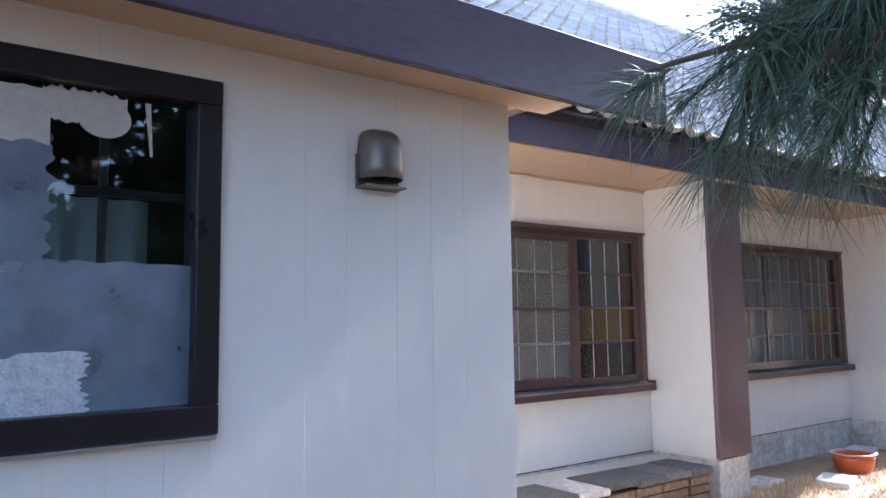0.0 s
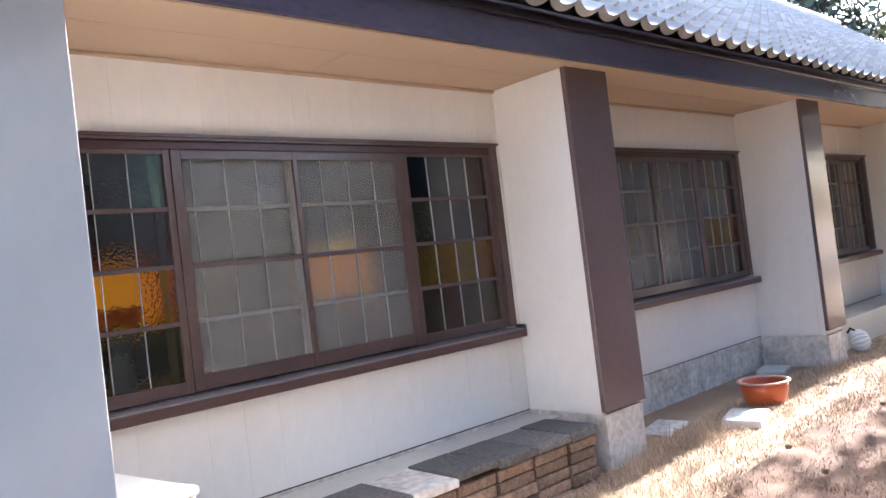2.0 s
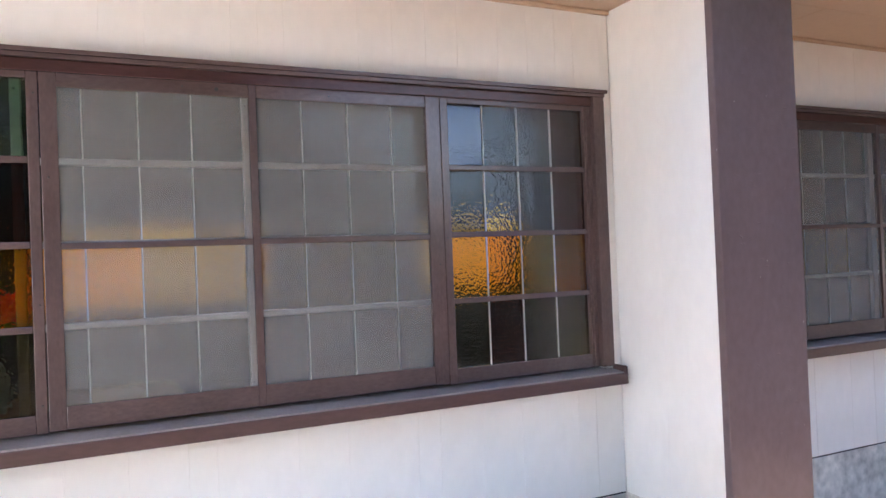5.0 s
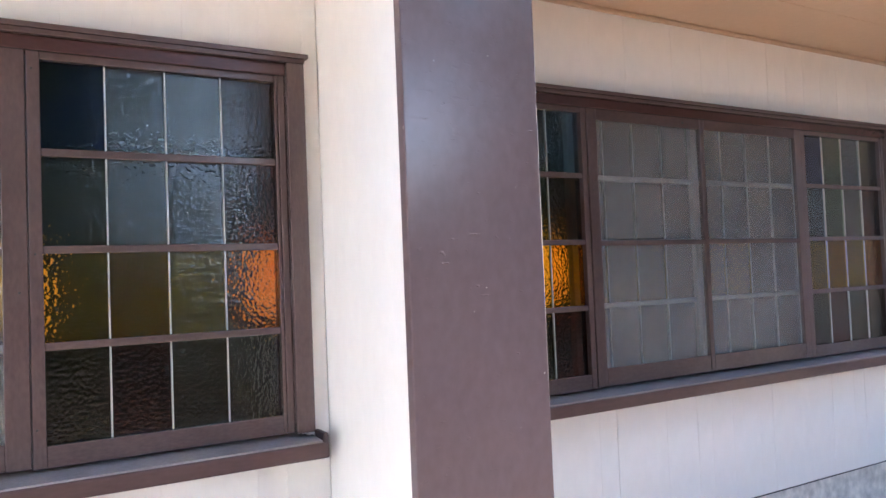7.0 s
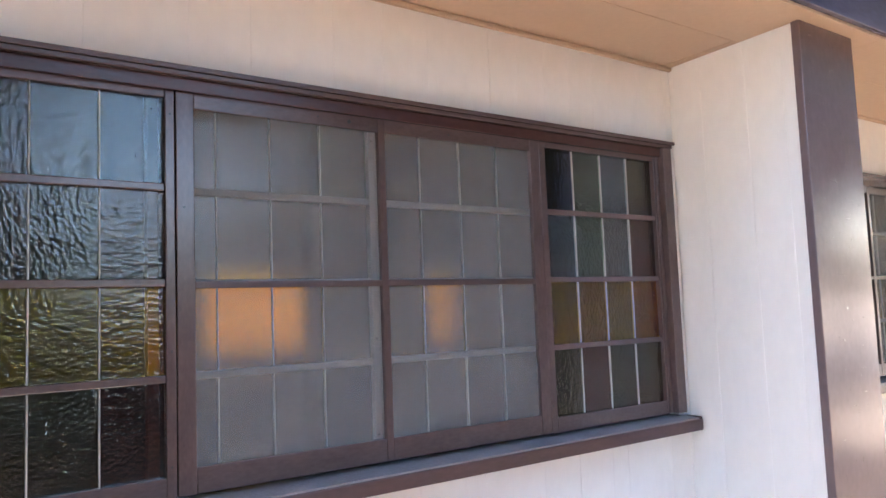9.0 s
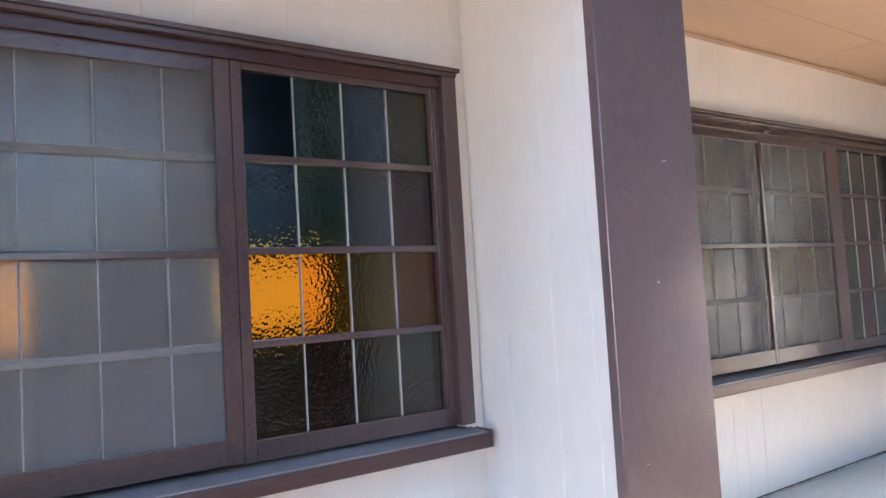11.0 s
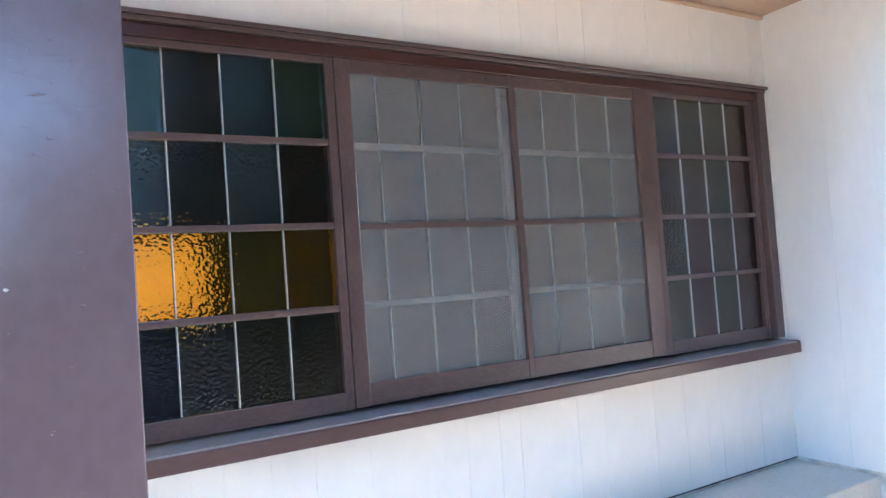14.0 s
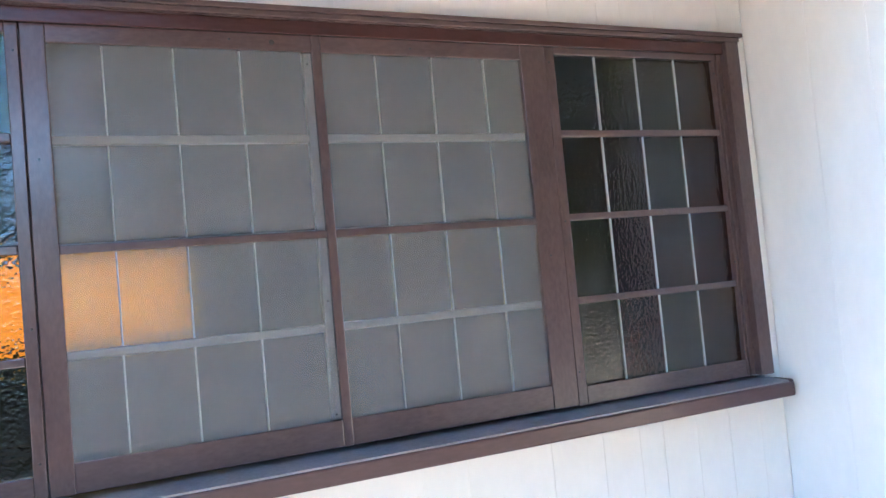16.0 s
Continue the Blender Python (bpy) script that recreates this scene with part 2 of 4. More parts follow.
G_CLEAR = glass("clear_hammered_glass", (0.80, 0.84, 0.82))
G_GREEN = glass("green_hammered_glass", (0.55, 0.72, 0.52))
G_OLIVE = glass("olive_hammered_glass", (0.31, 0.28, 0.16))
G_AMBER = glass("amber_hammered_glass", (0.92, 0.62, 0.06))
G_ORANGE = glass("orange_hammered_glass", (0.95, 0.50, 0.008))
G_RUST = glass("rust_hammered_glass", (0.82, 0.33, 0.02))
G_RED = glass("red_brown_hammered_glass", (0.21, 0.060, 0.040))
G_BROWN = glass("brown_hammered_glass", (0.38, 0.25, 0.18))
G_BLUE = glass("blue_hammered_glass", (0.07, 0.10, 0.30), 0.10)
G_GREY = glass("grey_hammered_glass", (0.55, 0.57, 0.60))
G_BLUISH = glass("pale_blue_hammered_glass", (0.52, 0.68, 0.80))
G_PLAIN = glass("plain_window_glass", (0.80, 0.86, 0.90), 0.0, 1.0, 0.01)


# ---- mesh helpers ----
def box(bm, x0, x1, y0, y1, z0, z1, bevel=0.0):
    vs = [bm.verts.new((x, y, z)) for z in (z0, z1) for y in (y0, y1) for x in (x0, x1)]
    fs = [bm.faces.new([vs[i] for i in f]) for f in ((0, 2, 3, 1), (4, 5, 7, 6), (0, 1, 5, 4), (2, 6, 7, 3), (0, 4, 6, 2), (1, 3, 7, 5))]
    if bevel:
        es = list({e for f in fs for e in f.edges})
        bmesh.ops.bevel(bm, geom=es, offset=bevel, segments=2, affect="EDGES", profile=0.5)
    return vs


def mesh_of(name, bm, mat, smooth=False):
    bmesh.ops.recalc_face_normals(bm, faces=bm.faces)
    me = bpy.data.meshes.new(name)
    bm.to_mesh(me)
    bm.free()
    me.materials.append(mat)
    if smooth:
        for f in me.polygons:
            f.use_smooth = True
    return me


def thing(name, label, category, kind="", group="", at=(0, 0, 0)):
    ob = new(name)
    ob.empty_display_size = 0.1
    ob.location = at
    return tagged(ob, label, category, group, kind)


def part(name, bm, mat, parent, label="", smooth=False):
    ob = new(name, mesh_of(name, bm, mat, smooth))
    ob.parent = parent
    return tagged(ob, label)


def solid(name, bm, mat, label, category, kind="", smooth=False):
    return tagged(new(name, mesh_of(name, bm, mat, smooth)), label, category, "", kind)


def shared(name, me, parent, loc=(0, 0, 0), rot=(0, 0, 0)):
    ob = new(name, me)
    ob.parent = parent
    ob.location, ob.rotation_euler = loc, rot
    return ob


def boxpart(name, parent, mat, x0, x1, y0, y1, z0, z1, bevel=0.003, label=""):
    bm = bmesh.new()
    box(bm, x0, x1, y0, y1, z0, z1, bevel)
    return part(name, bm, mat, parent, label)


def prism(bm, poly, z0, z1):
    lo = [bm.verts.new((x, y, z0)) for x, y in poly]
    hi = [bm.verts.new((x, y, z1)) for x, y in poly]
    bm.faces.new(lo[::-1])
    bm.faces.new(hi)
    for i in range(len(poly)):
        j = (i + 1) % len(poly)
        bm.faces.new((lo[i], lo[j], hi[j], hi[i]))


def lathe(bm, profile, n=32, at=(0, 0, 0), caps=True):
    rings = [[bm.verts.new((at[0] + r * math.cos(a), at[1] + r * math.sin(a), at[2] + z)) for a in [i * math.tau / n for i in range(n)]] for r, z in profile]
    for a, b in zip(rings, rings[1:]):
        for i in range(n):
            bm.faces.new((a[i], a[(i + 1) % n], b[(i + 1) % n], b[i]))
    if not caps:
        for i in range(n):
            bm.faces.new((rings[-1][i], rings[-1][(i + 1) % n], rings[0][(i + 1) % n], rings[0][i]))
        return
    bm.faces.new(rings[0][::-1])
    bm.faces.new(rings[-1])


def tube(bm, pts, radii, n=8):
    rings = []
    for i, p in enumerate(pts):
        d = (pts[min(i + 1, len(pts) - 1)] - pts[max(i - 1, 0)]).normalized()
        u = d.orthogonal().normalized()
        w = d.cross(u)
        rings.append([bm.verts.new(p + radii[i] * (u * math.cos(a) + w * math.sin(a))) for a in [k * math.tau / n for k in range(n)]])
    for a, b in zip(rings, rings[1:]):
        off = min(range(n), key=lambda s: (a[0].co - b[s].co).length)
        for i in range(n):
            bm.faces.new((a[i], a[(i + 1) % n], b[(i + 1 + off) % n], b[(i + off) % n]))
    bm.faces.new(rings[0][::-1])
    bm.faces.new(rings[-1])


def siding(parent, a, b, z0, z1, rng, thick=0.02, widths=(0.10, 0.15, 0.20, 0.30)):
    """Vertical boards with eased edges from a to b, proud to the right-hand side of that line."""
    a, b = Vector(a), Vector(b)
    run = (b - a).length
    turn = math.atan2(b.y - a.y, b.x - a.x)
    u = 0.0
    while u < run - 0.001:
        w = min(rng.choice(widths), run - u)
        if run - u - w < 0.05:
            w = run - u
        t = thick - rng.random() * 0.0012
        bm = bmesh.new()
        g, c = 0.0001, 0.0009
        prism(bm, [(g, 0), (g, -t + c), (g + c, -t), (w - g - c, -t), (w - g, -t + c), (w - g, 0)], z0, z1)
        p = a + (b - a).normalized() * u
        ob = part("board", bm, WHITE, parent)
        ob.location, ob.rotation_euler = (p.x, p.y, 0), (0, 0, turn)
        u += w


# ---- plan ----
GROUND = -0.12
PITCH = 3.637
W_LEFT = -0.93                        # first window
W_WIDES = (3.156, 3.142, 3.162)
HEAD, SILL = 2.127, 0.794
SOFFIT_Z = 2.512
BLOCK_Y, BLOCK_X, BLOCK_TOP = -2.06, -1.168, 2.222
FASCIA_Y = -0.84
BACK_Y = 4.5
X_END = 20.0
rng = random.Random(7)

# ground, one sheet
bm = bmesh.new()
xs = [-900, -200, -40, -10] + [-6 + 0.25 * i for i in range(65)] + [14, 20, 40, 100, 300, 900]
ys = [-900, -200, -40, -12] + [-7 + 0.2 * i for i in range(41)] + [3, 8, 20, 60, 200, 900]
grid = [[bm.verts.new((x, y, GROUND + (0.05 * noise.noise((x * 0.7, y * 0.7, 0)) + 0.02 * noise.noise((x * 3, y * 3, 2)) if -6 <= x <= 10 and -7 <= y <= -0.2 else 0) + (0.045 * math.exp(-((y + 1.0) / 0.5) ** 2) if 1 < x < 10 else 0))) for x in xs] for y in ys]
for r0, r1 in zip(grid, grid[1:]):
    for i in range(len(xs) - 1):
        bm.faces.new((r0[i], r0[i + 1], r1[i + 1], r1[i]))
solid("ground", bm, SOIL, "dry straw-covered garden ground with brown bare patches", "ground", "structure", True)


# unseen dark sheet across the garden, standing in for tree shade
bm = bmesh.new()
edge = [-14 + 0.5 * i for i in range(81)]
near_row = [bm.verts.new((x, -4.9 + 3.05 * min(1, max(0, (0.2 - x) / 1.8)) + 0.4 * noise.noise((x * 0.6, 4, 0)) + 0.2 * noise.noise((x * 2.3, 7, 0)), GROUND + 0.045)) for x in edge]
far_row = [bm.verts.new((x, -30.0, GROUND + 0.045)) for x in edge]
for i in range(80):
    bm.faces.new((far_row[i], far_row[i + 1], near_row[i + 1], near_row[i]))
solid("needle_litter", bm, SHADE_GROUND, "unseen dark sheet standing in for tree shade on the ground", "ground", "structure")

# Brown litter patch; the tree shade over it is part of its colour.
bm = bmesh.new()
rows_ = []
for j in range(13):
    line = []
    for i in range(41):
        u, v = i / 40, j / 12
        x, y = 2.0 + 4.6 * u, -1.40 - 2.0 * v
        x += 0.18 * noise.noise((u * 9, v * 9, 1))
        y += 0.22 * noise.noise((u * 11, v * 5, 2)) + 0.08 * noise.noise((u * 40, v * 12, 6))
        e = min(u, 1 - u, v, 1 - v)
        z = GROUND + 0.05 * noise.noise((x * 0.7, y * 0.7, 0)) + 0.02 * noise.noise((x * 3, y * 3, 2)) + 0.045 * math.exp(-((y + 1.0) / 0.5) ** 2)
        line.append(bm.verts.new((x, y, z + (0.042 if e > 0.02 else -0.02))))
    rows_.append(line)
for r0, r1 in zip(rows_, rows_[1:]):
    for i in range(40):
        bm.faces.new((r0[i], r1[i], r1[i + 1], r0[i + 1]))
solid("grass_litter", bm, SHADED_LITTER, "patch of brown grass litter with tree shade put into its colour", "ground", "structure", True)

# ---- house walls ----
JAMB_SHIFT = (0.055, 0.015, -0.035)      # left jambs shifted per window to fit the camera's view
POST_EDGES = ((0.046, 0.505), (0.006, 0.450), (-0.006, 0.436))   # from the right window edge
POST_FACES = (-0.662, -0.698, -0.698)
WALL_BASES = (0.235, 0.200, 0.216)


def bay_left(k):
    return W_LEFT + PITCH * k


for k in range(3):
    x0 = (BLOCK_X if k == 0 else bay_left(k) - 0.10)
    wl, wr = bay_left(k), bay_left(k) + W_WIDES[k]
    x1 = wr + 0.060
    shift = JAMB_SHIFT[k]
    base = WALL_BASES[k]
    wall = thing("wall_bay_%d" % (k + 1), "white painted vertical board wall below and above a leaded window", "wall", "structure")
    bm = bmesh.new()
    box(bm, x0, x1, 0.02, 0.14, HEAD - 0.02, SOFFIT_Z + 0.1)
    box(bm, x0, x1, 0.02, 0.14, base, SILL + 0.03)
    box(bm, x0, wl + shift - 0.03, 0.02, 0.14, SILL + 0.03, HEAD - 0.02)
    box(bm, wr - 0.03, x1, 0.02, 0.14, SILL + 0.03, HEAD - 0.02)
    part("wall_core", bm, WHITE, wall)
    siding(wall, (x0, 0.02), (x1, 0.02), HEAD - 0.01, SOFFIT_Z, rng)
    siding(wall, (x0, 0.02), (x1, 0.02), base + 0.010, SILL + 0.01, rng)
    siding(wall, (x0, 0.02), (wl + shift - 0.03, 0.02), SILL + 0.01, HEAD - 0.01, rng)
    siding(wall, (wr - 0.02, 0.02), (x1, 0.02), SILL + 0.01, HEAD - 0.01, rng)
    bm = bmesh.new()
    box(bm, x0, x1, -0.022, 0.0, SOFFIT_Z - 0.022, SOFFIT_Z - 0.001, 0.006)
    solid("trim_soffit", bm, SOFFIT, "thin cream bead between wall and soffit", "trim", "structure")
    # Black strip paints in the shadow gap below the boards.
    bm = bmesh.new()
    box(bm, x0, x1, 0.006, 0.0195, base + 0.0005, base + 0.0095)
    solid("trim_base", bm, BLACKWOOD, "black strip painting in the shadow gap under the wall boards", "trim", "structure")
    # concrete plinth
    bm = bmesh.new()
    box(bm, x0, x1, 0.012, 0.16, GROUND - 0.3, base)
    solid("plinth", bm, CONCRETE, "grey weathered concrete plinth with patchy plaster", "plinth", "structure")

    # fin wall with its broad post board
    f0, f1 = x1, wr + 0.376
    back = POST_FACES[k] + 0.037
    p0, p1 = wr + POST_EDGES[k][0], wr + POST_EDGES[k][1]
    fin = thing("wall_fin_%d" % (k + 1), "white painted projecting wall behind a brown post board", "wall", "structure")
    bm = bmesh.new()
    prism(bm, [(f0 + 0.016, 0.15), (f0 + 0.016, 0.0), (p0 + 0.030, back), (p1 - 0.026, back), (f1 - 0.016, 0.0), (f1 - 0.016, 0.15)], base + 0.012, SOFFIT_Z)
    part("wall_core", bm, WHITE, fin)
    siding(fin, (f0 + 0.016, 0.0), (p0 + 0.030, back), base + 0.008, SOFFIT_Z - 0.001, rng, 0.016, (0.24, 0.3, 0.18))
    siding(fin, (p1 - 0.026, back), (f1 - 0.016, 0.0), base + 0.008, SOFFIT_Z - 0.001, rng, 0.016, (0.24, 0.3, 0.18))
    bm = bmesh.new()
    prism(bm, [(f0 + 0.02, 0.15), (p0 + 0.02, back - 0.015), (p1 - 0.02, back - 0.015), (f1 - 0.02, 0.15)], GROUND - 0.3, base + 0.004)
    solid("plinth", bm, CONCRETE, "rough concrete base under a brown post", "plinth", "structure")
    bm = bmesh.new()
    box(bm, p0, p1, POST_FACES[k], back, 0.257, SOFFIT_Z - 0.001, 0.004)
    solid("post", bm, POST, "broad dark brown glossy painted post board, chipped paint", "post", "structure")

# house beyond the last bay, back and ends
x_far = bay_left(2) + W_WIDES[2] + 0.44
bm = bmesh.new()
box(bm, x_far, X_END, 0.0, 0.15, GROUND - 0.2, SOFFIT_Z + 0.1)
box(bm, X_END - 0.15, X_END, 0.15, 8.0, GROUND - 0.2, SOFFIT_Z + 0.1)
box(bm, -6.0, X_END, 8.0, 8.15, GROUND - 0.2, SOFFIT_Z + 0.1)
box(bm, -6.15, -6.0, BLOCK_Y + 0.15, 8.15, GROUND - 0.2, SOFFIT_Z + 0.1)
solid("wall_far", bm, WHITE, "plain white outer wall of the house", "wall", "structure")

# front block that stands proud
block = thing("wall_block", "white vertical board wall of the projecting front room", "wall", "structure")
L0, L1, LZ0, LZ1 = -3.75, -2.332, 1.055, 2.097
bm = bmesh.new()
box(bm, -6.0, L0 + 0.03, BLOCK_Y + 0.02, BLOCK_Y + 0.15, GROUND - 0.2, BLOCK_TOP + 0.2)
box(bm, L1 - 0.03, BLOCK_X - 0.02, BLOCK_Y + 0.02, BLOCK_Y + 0.15, GROUND - 0.2, BLOCK_TOP + 0.2)
box(bm, L0 + 0.03, L1 - 0.03, BLOCK_Y + 0.02, BLOCK_Y + 0.15, GROUND - 0.2, LZ0 + 0.03)
box(bm, L0 + 0.03, L1 - 0.03, BLOCK_Y + 0.02, BLOCK_Y + 0.15, LZ1 - 0.03, BLOCK_TOP + 0.2)
box(bm, BLOCK_X - 0.15, BLOCK_X - 0.02, BLOCK_Y + 0.15, 0.14, GROUND - 0.2, SOFFIT_Z + 0.1)
part("wall_core", bm, WHITE, block)
siding(block, (-6.0, BLOCK_Y + 0.02), (L0 + 0.02, BLOCK_Y + 0.02), 0.02, BLOCK_TOP, rng)
siding(block, (L1 - 0.02, BLOCK_Y + 0.02), (BLOCK_X, BLOCK_Y + 0.02), 0.02, BLOCK_TOP, rng)
siding(block, (L0 + 0.02, BLOCK_Y + 0.02), (L1 - 0.02, BLOCK_Y + 0.02), 0.02, LZ0 + 0.01, rng)
siding(block, (L0 + 0.02, BLOCK_Y + 0.02), (L1 - 0.02, BLOCK_Y + 0.02), LZ1 - 0.01, BLOCK_TOP, rng)
siding(block, (BLOCK_X - 0.02, BLOCK_Y + 0.02), (BLOCK_X - 0.02, 0.02), 0.02, SOFFIT_Z, rng)

# ---- eaves ----
bm = bmesh.new()
for a, b in ((-1.2, 1.35), (1.353, 3.9), (3.903, 6.45), (6.453, 9.0), (9.003, X_END + 0.4)):
    box(bm, a, b, FASCIA_Y + 0.03, -0.402, SOFFIT_Z, SOFFIT_Z + 0.02)
    box(bm, a - 0.6 if a > -1 else a, b - 0.603 if b < 10 else b, -0.399, 0.0, SOFFIT_Z, SOFFIT_Z + 0.02)
solid("ceiling", bm, SOFFIT, "cream painted eaves soffit", "soffit", "structure")
bm = bmesh.new()
box(bm, BLOCK_X - 0.2, X_END + 0.4, FASCIA_Y, FASCIA_Y + 0.03, SOFFIT_Z - 0.022, 2.745, 0.004)
solid("fascia", bm, FASCIA, "long dark blue-brown painted eaves fascia board", "fascia", "structure")
bm = bmesh.new()
box(bm, BLOCK_X - 0.2, X_END + 0.4, FASCIA_Y - 0.035, FASCIA_Y - 0.003, 2.672, 2.742, 0.006)
solid("trim_eave_batten", bm, BLACKWOOD, "dark eaves batten under the roof tiles", "trim", "structure")
bm = bmesh.new()
box(bm, BLOCK_X, X_END + 0.4, FASCIA_Y + 0.031, FASCIA_Y + 0.055, SOFFIT_Z - 0.032, SOFFIT_Z - 0.001, 0.003)
solid("trim_fascia", bm, SOFFIT, "thin pale strip behind the fascia", "trim", "structure")
bm = bmesh.new()
box(bm, -6.3, BLOCK_X + 0.2, -2.295, BLOCK_Y, BLOCK_TOP - 0.005, BLOCK_TOP + 0.02)
box(bm, BLOCK_X, -0.95, BLOCK_Y, -0.46, BLOCK_TOP + 0.07, BLOCK_TOP + 0.09)
solid("soffit_block", bm, SOFFIT, "cream painted soffit of the front room", "soffit", "structure")
bm = bmesh.new()
box(bm, -6.3, -0.515, -2.332, -2.298, 2.184, 2.445, 0.004)
solid("fascia_block", bm, FASCIA, "dark painted fascia board of the front room", "fascia", "structure")
bm = bmesh.new()
box(bm, -0.949, -0.925, -2.295, -0.435, BLOCK_TOP + 0.05, BLOCK_TOP + 0.12, 0.003)
box(bm, BLOCK_X + 0.002, -0.95, -0.459, -0.435, BLOCK_TOP + 0.05, BLOCK_TOP + 0.12, 0.003)
solid("trim_side_eave", bm, BROWN_H, "brown painted edge strip of the side eave", "trim", "structure")


# ---- windows ----
LEFT_A = [[G_GREEN, G_BROWN, G_BROWN, G_GREEN], [G_OLIVE, G_RED, G_BROWN, G_RED], [G_AMBER, G_AMBER, G_AMBER, G_ORANGE], [G_BLUE, G_OLIVE, G_GREY, G_OLIVE]]
LEFT_B = [[G_BROWN, G_BROWN, G_CLEAR, G_BLUISH], [G_CLEAR, G_BROWN, G_OLIVE, G_BROWN], [G_AMBER, G_AMBER, G_AMBER, G_ORANGE], [G_BLUE, G_OLIVE, G_OLIVE, G_RED]]
LEFT_C = [[G_GREEN, G_BROWN, G_BLUISH, G_GREEN], [G_CLEAR, G_BROWN, G_CLEAR, G_BROWN], [G_AMBER, G_AMBER, G_AMBER, G_ORANGE], [G_BLUE, G_GREY, G_OLIVE, G_OLIVE]]
RIGHT_A = [[G_BLUE, G_CLEAR, G_CLEAR, G_BROWN], [G_OLIVE, G_CLEAR, G_GREY, G_RED], [G_AMBER, G_ORANGE, G_AMBER, G_RUST], [G_OLIVE, G_RED, G_OLIVE, G_OLIVE]]
RIGHT_B = [[G_BLUE, G_GREEN, G_BLUISH, G_OLIVE], [G_BLUISH, G_GREEN, G_CLEAR, G_RED], [G_AMBER, G_ORANGE, G_AMBER, G_RUST], [G_OLIVE, G_RED, G_OLIVE, G_OLIVE]]
RIGHT_C = [[G_GREY, G_OLIVE, G_OLIVE, G_BROWN], [G_BROWN, G_BROWN, G_OLIVE, G_RED], [G_OLIVE, G_RED, G_BROWN, G_RED], [G_OLIVE, G_RED, G_OLIVE, G_BROWN]]
MID_GLASS = [[G_BLUE, G_CLEAR, G_GREY, G_GREY], [G_OLIVE, G_GREY, G_CLEAR, G_OLIVE], [G_AMBER, G_AMBER, G_GREY, G_GREY], [G_GREY, G_CLEAR, G_GREY, G_GREY]]
MID2_GLASS = [[G_GREY, G_CLEAR, G_CLEAR, G_GREEN], [G_GREY, G_CLEAR, G_OLIVE, G_GREY], [G_AMBER, G_AMBER, G_AMBER, G_GREY], [G_BLUE, G_GREY, G_CLEAR, G_GREY]]
# the middle sashes hold flatter glass in the same tints
FLAT = {m: glass("flatter_" + m.name, tuple(m.node_tree.nodes["Principled BSDF"].inputs["Base Color"].default_value)[:3], 0.06, 60.0, 0.15) for m in (G_CLEAR, G_GREEN, G_OLIVE, G_AMBER, G_GREY, G_BLUE)}
MID_GLASS = [[FLAT[m] for m in row] for row in MID_GLASS]
MID2_GLASS = [[FLAT[m] for m in row] for row in MID2_GLASS]
ROWS = (2.034, 1.760, 1.473, 1.190, 0.905)
pane_meshes = {}
TILT = random.Random(17)


def pane_mesh(mat, w, h):
    key = (mat.name, round(w, 3), round(h, 3))
    if key not in pane_meshes:
        bm = bmesh.new()
        box(bm, 0, w, 0, 0.004, 0, h)
        pane_meshes[key] = mesh_of("pane", bm, mat)
    return pane_meshes[key]


bm = bmesh.new()
lathe(bm, [(0.0035, 0.0), (0.003, 0.0015), (0.0015, 0.002)], 10)
NAIL = mesh_of("nail_head", bm, DARKHOLE)


def sash(win, x0, x1, g0, g1, y, glasses, name, rail=BROWN_H, bar=None, stile=BROWN, came=LEAD):
    """A leaded sash: frame from x0 to x1, glass from g0 to g1, four rows of four panes."""
    top, bot = ROWS[0], ROWS[-1]
    bm = bmesh.new()
    box(bm, x0, g0, y, y + 0.035, bot - 0.064, top + 0.036, 0.003)
    box(bm, g1, x1, y, y + 0.035, bot - 0.064, top + 0.036, 0.003)
    s = part(name, bm, stile, win)
    for xc, zc in ((x0 + 0.014, top - 0.03), (x0 + 0.016, 1.46), (x0 + 0.013, bot + 0.05), (x1 - 0.014, top - 0.05), (x1 - 0.013, 1.27), (x1 - 0.015, bot + 0.03)):
        ob = shared("nail_head", NAIL, s, (xc, y - 0.0005, zc), (radians(90), 0, 0))
    bm = bmesh.new()
    box(bm, g0, g1, y + 0.001, y + 0.034, top, top + 0.035, 0.003)
    part("top_rail", bm, rail, s)
    bm = bmesh.new()
    box(bm, g0, g1, y + 0.001, y + 0.034, bot - 0.063, bot, 0.003)
    part("bottom_rail", bm, rail, s)
    for z in ROWS[1:-1]:
        bm = bmesh.new()
        box(bm, g0, g1, y + 0.004, y + 0.034, z - 0.012, z + 0.012, 0.004)
        part("glazing_bar", bm, bar or rail, s)
    w = (g1 - g0) / 4
    for r in range(4):
        za, zb = ROWS[r + 1] + 0.012, ROWS[r] - (0.012 if r else 0)
        if r == 3:
            za -= 0.012
        for c in range(4):
            ob = shared("pane", pane_mesh(glasses[r][c], w - 0.002, zb - za), s, (g0 + c * w + 0.001, y + 0.022, za), (TILT.uniform(-0.009, 0.009), 0, TILT.uniform(-0.012, 0.012)))
            if c:
                bm = bmesh.new()
                box(bm, g0 + c * w - 0.0023, g0 + c * w + 0.0023, y + 0.016, y + 0.031, za, zb, 0.002)
                part("lead_came", bm, came, s)
    return s


